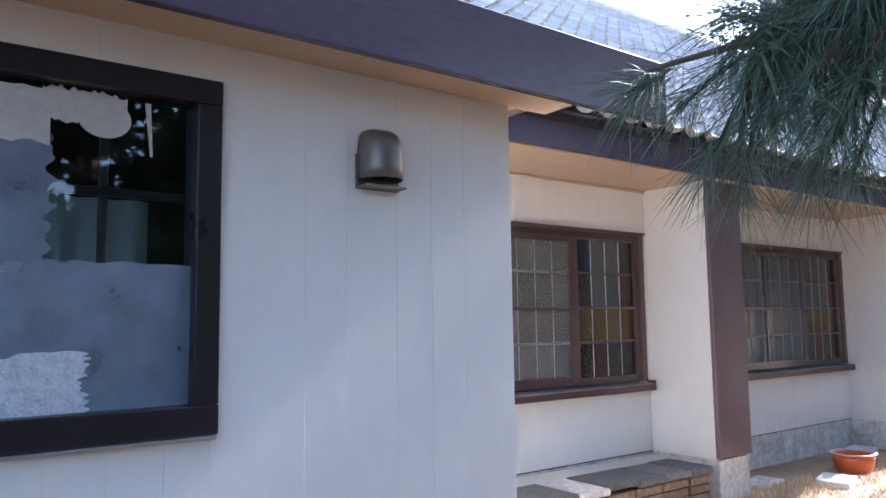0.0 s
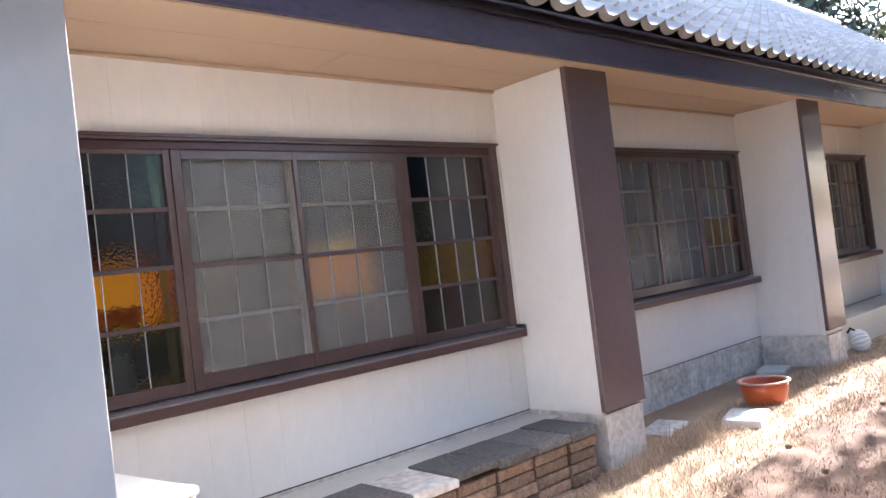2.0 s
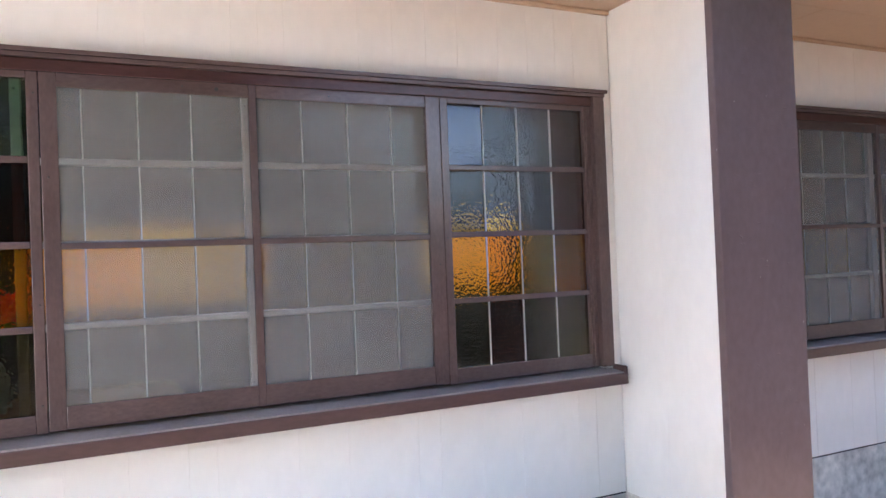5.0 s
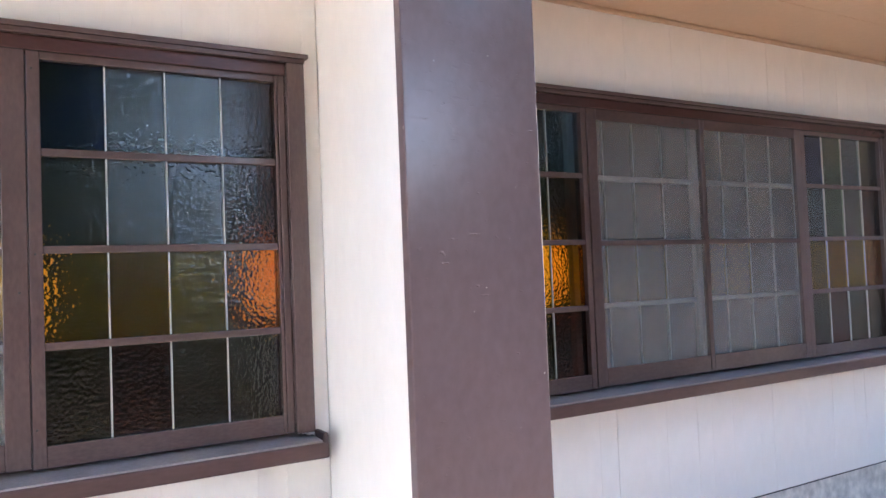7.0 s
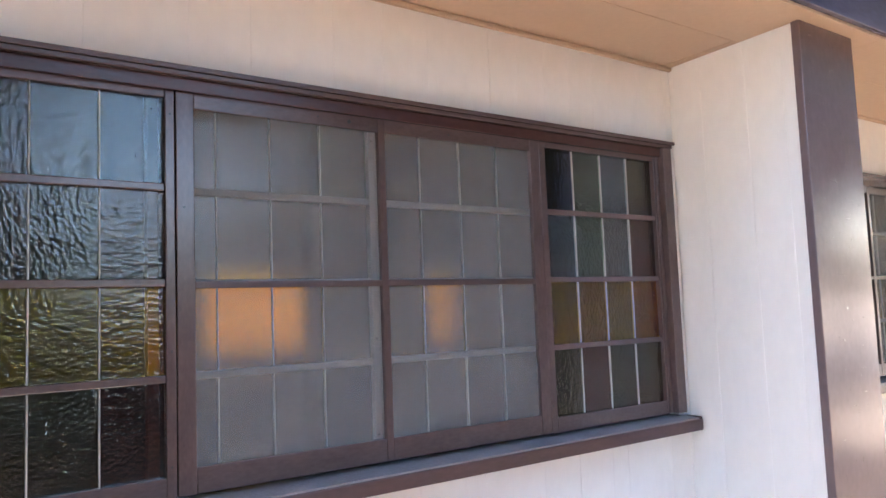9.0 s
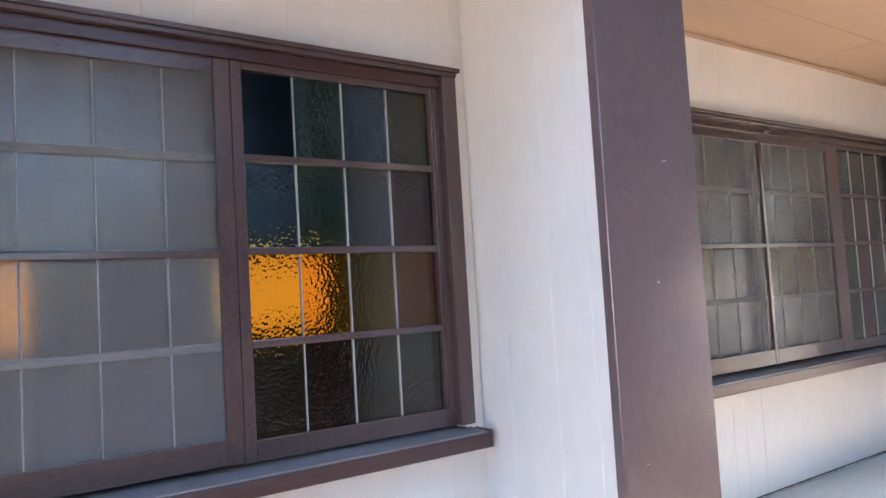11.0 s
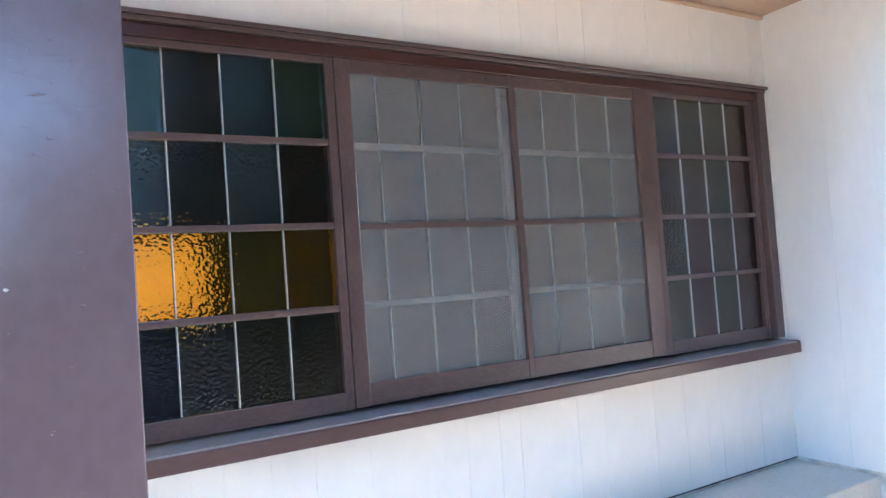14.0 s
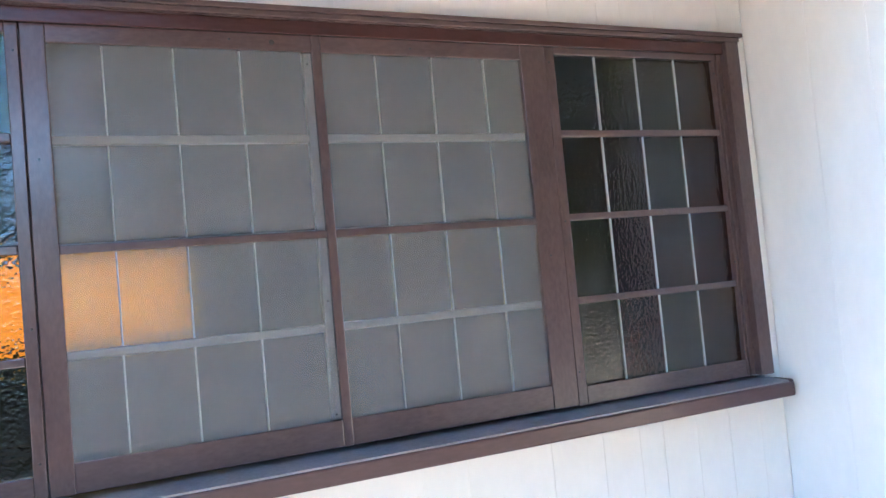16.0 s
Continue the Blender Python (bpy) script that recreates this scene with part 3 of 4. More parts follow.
def insect_screen(win, xa, x0, xm, x1, xb, y):
    top, bot = 2.018, 0.908
    mid = 1.466
    s = boxpart("insect_screen", win, BROWN, xa, x0 + 0.012, y, y + 0.022, bot - 0.062, top + 0.046, 0.003, "framed insect screen with a cross bar")
    for a, b in ((xm - 0.014, xm + 0.014), (x1 - 0.012, xb)):
        boxpart("stile", s, BROWN, a, b, y, y + 0.022, bot - 0.062, top + 0.046, 0.003)
    for z, h in ((top + 0.018, 0.028), (bot - 0.022, 0.039)):
        boxpart("rail", s, BROWN_H, x0 + 0.012, xm - 0.014, y + 0.001, y + 0.021, z - h, z + h, 0.003)
        boxpart("rail", s, BROWN_H, xm + 0.014, x1 - 0.012, y + 0.001, y + 0.021, z - h, z + h, 0.003)
    boxpart("rail", s, BROWN_H, x0 + 0.012, xm - 0.014, y + 0.001, y + 0.021, mid - 0.011, mid + 0.011, 0.003)
    boxpart("rail", s, BROWN_H, xm + 0.014, x1 - 0.012, y + 0.001, y + 0.021, mid - 0.011, mid + 0.011, 0.003)
    for a, b in ((x0, xm), (xm, x1)):
        bm = bmesh.new()
        vs = [bm.verts.new(v) for v in ((a, y + 0.012, bot), (b, y + 0.012, bot), (b, y + 0.012, top), (a, y + 0.012, top))]
        bm.faces.new(vs)
        part("netting", bm, NET, s, "fine grey insect netting")
    for xc, zc, k in ((xm - 0.13, top + 0.014, 2.2), (xm - 0.25, top + 0.018, 1.0), (xm + 0.30, top + 0.012, 1.2), (x0 - 0.02, 1.70, 1.0), (x1 + 0.03, 1.35, 1.0)):
        ob = shared("screw", NAIL, s, (xc, y - 0.0005, zc), (radians(90), 0, 0))
        ob.scale = (k, k, 1)
    return s


def leaded_window(name, d, W, horn, glass_edges, left, mid, mid2, right):
    """Built with its left outer edge at x = 0 and the wall face at y = 0."""
    win = thing(name, "brown wooden leaded window with coloured hammered glass and insect screens", "window", "structure")
    g0, g1, gap, net0, net1 = glass_edges
    # casing
    boxpart("casing", win, BROWN, d - 0.052, d, -0.030, 0.10, SILL + 0.05, HEAD - 0.03)
    boxpart("casing", win, BROWN, W - 0.062, W, -0.030, 0.10, SILL + 0.05, HEAD - 0.03)
    boxpart("lining", win, BROWN, d, d + 0.014, 0.0, 0.10, SILL + 0.05, HEAD - 0.07)
    boxpart("lining", win, BROWN, W - 0.085, W - 0.062, 0.0, 0.10, SILL + 0.05, HEAD - 0.07)
    boxpart("head_moulding", win, BROWN_H, d - 0.060, W + 0.012, -0.046, 0.02, HEAD - 0.016, HEAD, 0.003)
    boxpart("head_bead", win, BROWN_H, d - 0.052, W, -0.038, 0.10, HEAD - 0.032, HEAD - 0.016, 0.003)
    boxpart("head_board", win, REDBROWN, d, W - 0.062, -0.012, 0.10, HEAD - 0.072, HEAD - 0.032, 0.002)
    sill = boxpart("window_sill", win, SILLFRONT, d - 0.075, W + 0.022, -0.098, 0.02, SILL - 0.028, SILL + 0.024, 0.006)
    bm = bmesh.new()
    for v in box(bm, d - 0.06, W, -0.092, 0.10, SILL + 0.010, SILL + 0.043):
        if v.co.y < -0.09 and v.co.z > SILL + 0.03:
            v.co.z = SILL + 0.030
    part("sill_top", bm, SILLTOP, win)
    boxpart("sill_horn", win, BROWN, W + 0.002, W + 0.022, -0.096, -0.006, SILL + 0.015, SILL + horn, 0.008)
    boxpart("sill_horn", win, BROWN, d - 0.075, d - 0.053, -0.096, -0.006, SILL + 0.015, SILL + horn, 0.008)
    sash(win, d + 0.014, gap - 0.0015, g0, g1, 0.006, left, "left_sash")
    sash(win, W - 0.8365, W - 0.085, W - 0.800, W - 0.096, 0.006, right, "right_sash")
    sash(win, 0.735, 1.53, 0.768, 1.504, 0.048, mid, "middle_sash", BROWN_H, PALEBAR, PALEBAR, LEAD_PALE)
    sash(win, 1.532, W - 0.815, 1.548, 2.310, 0.048, mid2, "middle_sash", BROWN_H, PALEBAR, PALEBAR, LEAD_PALE)
    insect_screen(win, gap + 0.0015, net0 - 0.012, 1.535, net1 + 0.012, W - 0.8385, 0.003)
    return win


GLASS_EDGES = ((0.100, 0.786, 0.823, 0.878, 2.252), (0.062, 0.778, 0.808, 0.864, 2.252), (0.014, 0.727, 0.760, 0.820, 2.228))
GLAZING = [(LEFT_A, MID_GLASS, MID2_GLASS, RIGHT_A), (LEFT_B, MID2_GLASS, MID_GLASS, RIGHT_B), (LEFT_C, MID_GLASS, MID2_GLASS, RIGHT_C)]
for k in range(3):
    leaded_window("window_%d" % (k + 1), JAMB_SHIFT[k], W_WIDES[k], (0.056, 0.036, 0.034)[k], GLASS_EDGES[k], *GLAZING[k]).location = (bay_left(k), 0, 0)

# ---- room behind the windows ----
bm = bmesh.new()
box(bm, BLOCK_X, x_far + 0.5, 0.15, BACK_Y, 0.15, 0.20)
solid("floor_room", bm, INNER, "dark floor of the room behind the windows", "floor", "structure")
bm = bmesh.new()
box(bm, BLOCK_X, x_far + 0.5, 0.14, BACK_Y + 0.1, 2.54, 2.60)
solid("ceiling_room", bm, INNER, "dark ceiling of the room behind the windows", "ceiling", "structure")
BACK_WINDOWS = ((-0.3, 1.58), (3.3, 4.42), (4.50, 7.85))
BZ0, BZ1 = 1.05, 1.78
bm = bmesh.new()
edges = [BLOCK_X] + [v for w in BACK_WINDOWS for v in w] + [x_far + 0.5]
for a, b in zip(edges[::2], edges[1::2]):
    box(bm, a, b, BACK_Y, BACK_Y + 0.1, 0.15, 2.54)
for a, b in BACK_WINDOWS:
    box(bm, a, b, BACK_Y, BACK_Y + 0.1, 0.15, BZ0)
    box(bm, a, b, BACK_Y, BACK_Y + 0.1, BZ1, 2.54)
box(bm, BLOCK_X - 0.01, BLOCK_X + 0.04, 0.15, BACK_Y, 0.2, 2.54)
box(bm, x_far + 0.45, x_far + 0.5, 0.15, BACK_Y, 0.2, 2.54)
solid("wall_room", bm, INNER, "near-black wall of the room behind the windows, gloom in its colour", "wall", "structure")
# Made-up blockers, set on the camera's sight lines to hide amber glow.
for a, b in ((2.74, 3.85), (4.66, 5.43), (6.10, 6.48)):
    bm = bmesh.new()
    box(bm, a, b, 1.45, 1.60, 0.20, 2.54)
    solid("wall_pier", bm, INNER, "dark made-up pier blocking the amber glow inside the room", "wall", "structure")
# One more added blocker, for oblique views of the amber windows.
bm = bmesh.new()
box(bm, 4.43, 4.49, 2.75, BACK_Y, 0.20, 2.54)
solid("wall_partition", bm, INNER, "dark made-up partition blocking the amber glow between windows", "wall", "structure")
BLIND = bpy.data.materials.new("amber_translucent_blind")
BLIND.use_nodes = True
bn = BLIND.node_tree
tr = bn.nodes.new("ShaderNodeBsdfTranslucent")
tr.inputs["Color"].default_value = (0.95, 0.50, 0.05, 1)
bn.links.new(tr.outputs[0], bn.nodes["Material Output"].inputs["Surface"])
for a, b in BACK_WINDOWS:
    w = thing("window_back", "far window of the room covered by an amber blind", "window", "structure")
    boxpart("window_frame", w, BROWN_H, a, b, BACK_Y - 0.02, BACK_Y + 0.03, BZ0 - 0.04, BZ0)
    boxpart("window_frame", w, BROWN_H, a, b, BACK_Y - 0.02, BACK_Y + 0.03, BZ1, BZ1 + 0.04)
    bm = bmesh.new()
    vs = [bm.verts.new(v) for v in ((a, BACK_Y + 0.04, BZ0), (b, BACK_Y + 0.04, BZ0), (b, BACK_Y + 0.04, BZ1), (a, BACK_Y + 0.04, BZ1))]
    bm.faces.new(vs)
    part("blind", bm, BLIND, w, "amber cloth blind glowing with daylight")
    ld = bpy.data.lights.new("daylight", "AREA")
    ld.shape, ld.size, ld.size_y, ld.energy, ld.color = "RECTANGLE", b - a, BZ1 - BZ0, BACK_POWER * (b - a), (1.0, 0.95, 0.88)
    lo = new("daylight", ld)
    lo.matrix_world = look(((a + b) / 2, BACK_Y + 0.3, (BZ0 + BZ1) / 2), ((a + b) / 2, 0, (BZ0 + BZ1) / 2))

# ---- window of the front room ----
lw = thing("window_block", "black-brown framed window with peeling white film on the glass", "window", "structure")
FY = BLOCK_Y - 0.018
boxpart("window_frame", lw, BLACKWOOD, L0, L1, FY, BLOCK_Y + 0.10, LZ1 - 0.075, LZ1, 0.005)
boxpart("window_frame", lw, BLACKWOOD, L0, L1, FY, BLOCK_Y + 0.10, LZ0, LZ0 + 0.085, 0.005)
boxpart("window_frame", lw, BLACKWOOD, L1 - 0.075, L1, FY + 0.002, BLOCK_Y + 0.10, LZ0 + 0.085, LZ1 - 0.075, 0.005)
boxpart("window_frame", lw, BLACKWOOD, L0, L0 + 0.075, FY + 0.002, BLOCK_Y + 0.10, LZ0 + 0.085, LZ1 - 0.075, 0.005)
boxpart("sill_strip", lw, ALU, L0 - 0.01, L1 - 0.01, FY - 0.012, FY + 0.02, LZ0 - 0.012, LZ0 - 0.001, 0.002)
ob = boxpart("pane", lw, G_PLAIN, L0 + 0.075, L1 - 0.075, BLOCK_Y + 0.030, BLOCK_Y + 0.035, LZ0 + 0.085, LZ1 - 0.075, 0)
ob.visible_shadow = False


def film_sheet(x0, x1, z0, z1, depth, mat, seed, torn="rt", rough=0.018):
    """A thin sheet of film on the pane, torn unevenly along the sides named (l, r, b, t)."""
    n = 40
    bm = bmesh.new()

    def wander(u, side):
        if side not in torn:
            return 0.0
        return rough * (1.6 * noise.noise((u * 5 + seed, seed * 1.7, 0)) + 0.45 * noise.noise((u * 19, seed * 3.1, 4)))

    rows = []
    for j in range(n + 1):
        v = j / n
        line = []
        for i in range(n + 1):
            u = i / n
            x = x0 + wander(v * 3, "l") * (1 - u) + u * (x1 - x0 + wander(v * 3 + 9, "r"))
            z = z0 + wander(u * 3 + 17, "b") * (1 - v) + v * (z1 - z0 + wander(u * 3 + 31, "t"))
            line.append(bm.verts.new((min(x, L1 - 0.06), BLOCK_Y + depth, z)))
        rows.append(line)
    for a, b in zip(rows, rows[1:]):
        for i in range(n):
            bm.faces.new((a[i], a[i + 1], b[i + 1], b[i]))
    part("film_sheet", bm, mat, lw, "torn sheet of whitish film")


GX0, GX1, GZ0, GZ1 = L0 + 0.076, L1 - 0.060, LZ0 + 0.086, LZ1 - 0.076
film_sheet(GX0, -2.789, 1.851, GZ1 - 0.012, 0.0262, FILM_WARM, 3.3, "bt")
film_sheet(-2.81, -2.595, 1.923, GZ1 - 0.008, 0.0259, FILM_WARM, 5.1, "bt", 0.010)
bm = bmesh.new()
blob = [bm.verts.new((-2.653 + 0.070 * math.cos(a), BLOCK_Y + 0.0256, 1.944 + 0.055 * math.sin(a))) for a in [k * math.tau / 32 for k in range(32)]]
bm.faces.new(blob)
part("film_sheet", bm, FILM_WARM, lw, "torn sheet of whitish film")
film_sheet(GX0, -2.784, 1.505, 1.897, 0.0268, FILM_THIN, 7.7, "r", 0.022)
film_sheet(GX0, GX1 - 0.005, GZ0, 1.541, 0.0272, FILM_THIN, 9.2, "t", 0.010)
film_sheet(GX0, GX1 - 0.010, 1.448, 1.536, 0.0277, FILM_THIN, 2.4, "bt", 0.010)
film_sheet(GX0, -2.686, GZ0, 1.298, 0.0252, FROST, 6.3, "rt", 0.020)
bm = bmesh.new()
for v in box(bm, -2.547, -2.531, BLOCK_Y + 0.024, BLOCK_Y + 0.0275, 1.851, 2.006):
    if v.co.z < 1.9:
        v.co.x = -2.53 + (v.co.x + 2.549) * 0.4
part("torn_strip", bm, FILM_WARM, lw, "narrow pale strip of torn film")
# inner sash behind the pane, and the front room
bm = bmesh.new()
for a, b, c, d in ((-2.653, -2.63, LZ0 + 0.08, LZ1 - 0.08), (L0 + 0.08, L1 - 0.08, 1.734, 1.759)):
    box(bm, a, b, BLOCK_Y + 0.07, BLOCK_Y + 0.09, c, d, 0.003)
part("inner_bars", bm, BLACKWOOD, lw)
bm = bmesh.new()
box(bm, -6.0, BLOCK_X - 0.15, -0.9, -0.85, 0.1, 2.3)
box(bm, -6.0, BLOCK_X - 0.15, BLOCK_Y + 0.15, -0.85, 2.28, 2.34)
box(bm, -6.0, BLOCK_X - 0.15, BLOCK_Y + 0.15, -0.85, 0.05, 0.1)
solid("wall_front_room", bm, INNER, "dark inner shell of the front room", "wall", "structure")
bm = bmesh.new()
pts = [(-3.2 + 0.03 * i, BLOCK_Y + 0.20 + 0.018 * math.sin(i * 1.9)) for i in range(25)]
lo = [bm.verts.new((x, y, 1.0)) for x, y in pts]
hi = [bm.verts.new((x, y, 1.747)) for x, y in pts]
for i in range(24):
    bm.faces.new((lo[i], lo[i + 1], hi[i + 1], hi[i]))
solid("curtain", bm, material("grey_curtain_cloth", (0.42, 0.48, 0.47), 0.9, 0.15, 4, 90, 0.1), "grey-green half curtain hanging behind the window", "curtain", smooth=True)

# ---- vent hood on the block wall ----
vent = thing("vent_hood", "grey-brown metal exhaust vent hood on the white wall", "vent", at=(-1.783, BLOCK_Y, 1.839))
bm = bmesh.new()
n = 20
hw, hd = 0.078, 0.105
outer = []
for j, (z, s) in enumerate([(0.012, 1.0), (0.05, 1.0), (0.09, 1.0), (0.12, 0.97), (0.145, 0.90), (0.165, 0.78), (0.178, 0.6), (0.186, 0.35)]):
    ring = []
    for i in range(n + 1):
        a = math.pi * i / n
        ring.append(bm.verts.new((-hw * (s ** 0.55) * math.cos(a), -hd * s * math.sin(a) ** 0.8 if 0 < i < n else 0, z)))
    outer.append(ring)
for a, b in zip(outer, outer[1:]):
    for i in range(n):
        bm.faces.new((a[i], a[i + 1], b[i + 1], b[i]))
bm.faces.new(outer[-1])
hood = part("hood", bm, BRASS, vent, "", True)
md = hood.modifiers.new("thick", "SOLIDIFY")
md.thickness = 0.004
boxpart("back_plate", vent, BRASS, -0.086, 0.086, -0.008, 0.0, -0.02, 0.10, 0.002)
boxpart("lower_lip", vent, BRASS, -0.082, 0.078, -0.07, -0.008, -0.018, -0.010, 0.002)
bm = bmesh.new()
lathe(bm, [(0.055, 0.0), (0.055, 0.012)], 24)
ob = part("duct_mouth", bm, DARKHOLE, vent)
ob.location, ob.rotation_euler = (0, -0.008, 0.07), (radians(90), 0, 0)

# ---- pipe casing on the first bay ----
duct = thing("pipe_casing", "ivory plastic pipe casing with an elbow under the soffit", "pipe casing")
boxpart("run", duct, IVORY, BLOCK_X + 0.002, -0.80, -0.065, 0.0, 2.172, 2.245, 0.012)
boxpart("elbow", duct, IVORY, -0.812, -0.688, -0.072, 0.0, 2.164, 2.29, 0.018)
boxpart("riser", duct, IVORY, -0.772, -0.692, -0.065, 0.0, 2.285, SOFFIT_Z - 0.022, 0.012)
boxpart("collar", duct, IVORY, -0.785, -0.680, -0.075, 0.0, SOFFIT_Z - 0.045, SOFFIT_Z - 0.002, 0.006)
for x, z in ((-0.79, 2.20), (-0.70, 2.30), (-1.10, 2.20)):
    bm = bmesh.new()
    lathe(bm, [(0.005, 0), (0.004, 0.003)], 10)
    ob = part("screw", bm, DARKHOLE, duct)
    ob.location, ob.rotation_euler = (x, -0.073, z + 0.006), (radians(90), 0, 0)

# ---- outdoor unit beside the block ----
unit = thing("air_conditioner", "white outdoor air conditioner unit in sunlight beside the wall", "air conditioner", at=(-0.74, -0.16, 0))
unit.rotation_euler = (0, 0, radians(10))
AX0, AX1, AY0, AY1, AZ0, AZ1 = -0.34, 0.02, -0.90, -0.02, 0.02, 0.67
boxpart("body", unit, ACWHITE, AX0, AX1 - 0.03, AY0, AY1, AZ0 + 0.05, AZ1 - 0.03, 0.012)
boxpart("lid", unit, ACWHITE, AX0 - 0.005, AX1 - 0.02, AY0 - 0.006, AY1 + 0.006, AZ1 - 0.03, AZ1, 0.01)
for y in (AY0 + 0.1, AY1 - 0.16):
    boxpart("foot", unit, DARKHOLE, AX0 - 0.02, AX1, y, y + 0.06, GROUND, AZ0 + 0.05, 0.004)
for i in range(14):
    boxpart("grille_slat", unit, ACWHITE, AX1 - 0.03, AX1, AY0 + 0.05, AY1 - 0.05, AZ0 + 0.1 + i * 0.035, AZ0 + 0.112 + i * 0.035, 0.003)

# ---- ledge under the first bay ----
bm = bmesh.new()
box(bm, BLOCK_X, 2.27, -0.27, 0.012, GROUND - 0.2, 0.215, 0.004)
solid("ledge", bm, LEDGE, "pale cement ledge along the wall foot", "ledge", "structure")
bm = bmesh.new()
box(bm, bay_left(2) - 0.05, bay_left(2) + W_WIDES[2] + 0.05, -0.42, 0.012, GROUND - 0.2, 0.206, 0.006)
solid("ledge", bm, LEDGE, "pale cement ledge along the wall foot", "ledge", "structure")
bench = thing("brick_planter_edge", "low edging of rough brown bricks capped by dark pavers", "edging", "structure")
BX = [-0.62 + 0.31 * i for i in range(9)] + [2.13]
for i, (a, b) in enumerate(zip(BX, BX[1:])):
    front = -0.66 - 0.03 * rng.random()
    mat = SLATE if i != 4 else CONCRETE
    ob = boxpart("paver", bench, mat, a + 0.002, b - 0.003, front - 0.012, -0.272, 0.174 + 0.01 * rng.random(), 0.226 + 0.012 * rng.random(), 0.011)
    ob.rotation_euler = (rng.uniform(-0.012, 0.012), 0, 0)
    for v in ob.data.vertices:
        v.co += Vector((0.3, 0.9, 0.5)) * 0.007 * noise.noise(v.co * 26)
    z = GROUND - 0.05
    while z < 0.16:
        h = 0.068
        ob = boxpart("brick", bench, BLOCK, a + 0.006 + 0.006 * rng.random(), b - 0.008, front + 0.008 + 0.02 * rng.random(), -0.30, z, min(z + h - 0.005, 0.176), 0.011)
        for v in ob.data.vertices:
            v.co += Vector((0.3, 1.0, 0.4)) * 0.006 * noise.noise(v.co * 30)
        z += h

# ---- things on the ground ----
pot = thing("plant_pot", "empty round terracotta pot with a pale rim on dry grass", "plant pot", at=(4.13, -0.82, GROUND + 0.035))
pot.scale = (0.83, 0.83, 0.83)
bm = bmesh.new()
lathe(bm, [(0.140, 0.0), (0.160, 0.015), (0.198, 0.09), (0.216, 0.17), (0.220, 0.235), (0.204, 0.235), (0.198, 0.17), (0.178, 0.09), (0.13, 0.04)], 40)
part("bowl", bm, TERRA, pot, "", True)
bm = bmesh.new()
lathe(bm, [(0.220, 0.236), (0.240, 0.238), (0.244, 0.248), (0.236, 0.254), (0.206, 0.252), (0.204, 0.237)], 40, caps=False)
part("rim", bm, RIM, pot, "pot rim with the sunlight on it put into a pale colour", True)


def slab(x, y, w, d, h, turn, mat, label, z=GROUND):
    bm = bmesh.new()
    box(bm, -w / 2, w / 2, -d / 2, d / 2, 0, h, 0.008)
    ob = solid("stone_slab", bm, mat, label, "stone slab")
    ob.location, ob.rotation_euler = (x, y, z), (radians(1.5), radians(-1), radians(turn))


slab(3.50, -0.96, 0.35, 0.27, 0.080, 15, STONE, "pale rectangular stone block lying on dry grass", GROUND + 0.040)
slab(5.58, -0.24, 0.31, 0.26, 0.06, 12, STONE, "pale stone slab near the plinth")
slab(3.28, -0.42, 0.42, 0.26, 0.05, 10, CONCRETE, "grey flagstone sunk in bare soil", GROUND - 0.015)
slab(3.00, -0.24, 0.30, 0.20, 0.05, -6, SLATE, "dark flagstone beside the plinth", GROUND - 0.01)
gourd = thing("ribbed_ornament", "white ribbed round ornament lying by the post base", "ornament", at=(6.86, -0.60, GROUND + 0.13))
bm = bmesh.new()
lathe(bm, [(0.02, -0.115), (0.07, -0.105), (0.115, -0.06), (0.13, 0.0), (0.115, 0.06), (0.07, 0.105), (0.02, 0.115)], 72)
for v in bm.verts:
    k = 1 + 0.11 * math.cos(14 * math.atan2(v.co.y, v.co.x))
    v.co.x *= k
    v.co.y *= k
ob = part("body", bm, ACWHITE, gourd, "", True)
ob.rotation_euler = (radians(75), 0, radians(30))
ob.scale = (0.85, 0.85, 0.85)
bm = bmesh.new()
tube(bm, [Vector((-0.02, 0.02, 0.10)), Vector((-0.08, 0.05, 0.14)), Vector((-0.14, 0.06, 0.10))], [0.012, 0.011, 0.010], 8)
part("dark_neck", bm, DARKHOLE, gourd, "", True)


CONE = material("dry_pine_cone", (0.22, 0.14, 0.085), 0.85, 0.4, 60, 200, 0.6)


def pine_cone(x, y, turn):
    bm = bmesh.new()
    lathe(bm, [(0.006, 0.0), (0.020, 0.008), (0.026, 0.022), (0.022, 0.038), (0.012, 0.052), (0.003, 0.060)], 12)
    for v in bm.verts:
        k = 1 + 0.18 * math.sin(v.co.x * 900 + v.co.z * 500)
        v.co.x *= k
        v.co.y *= k
    ob = solid("pine_cone", bm, CONE, "small brown pine cone on dry grass", "pine cone")
    ob.location, ob.rotation_euler = (x, y, GROUND + 0.06), (radians(85), 0, radians(turn))
    ob.scale = (0.75, 0.75, 0.75)
    tagged(ob, group="fallen pine cones")


for x, y, a in ((3.0, -1.45, 20), (4.3, -1.6, 80), (2.6, -1.85, 140)):
    pine_cone(x, y, a)

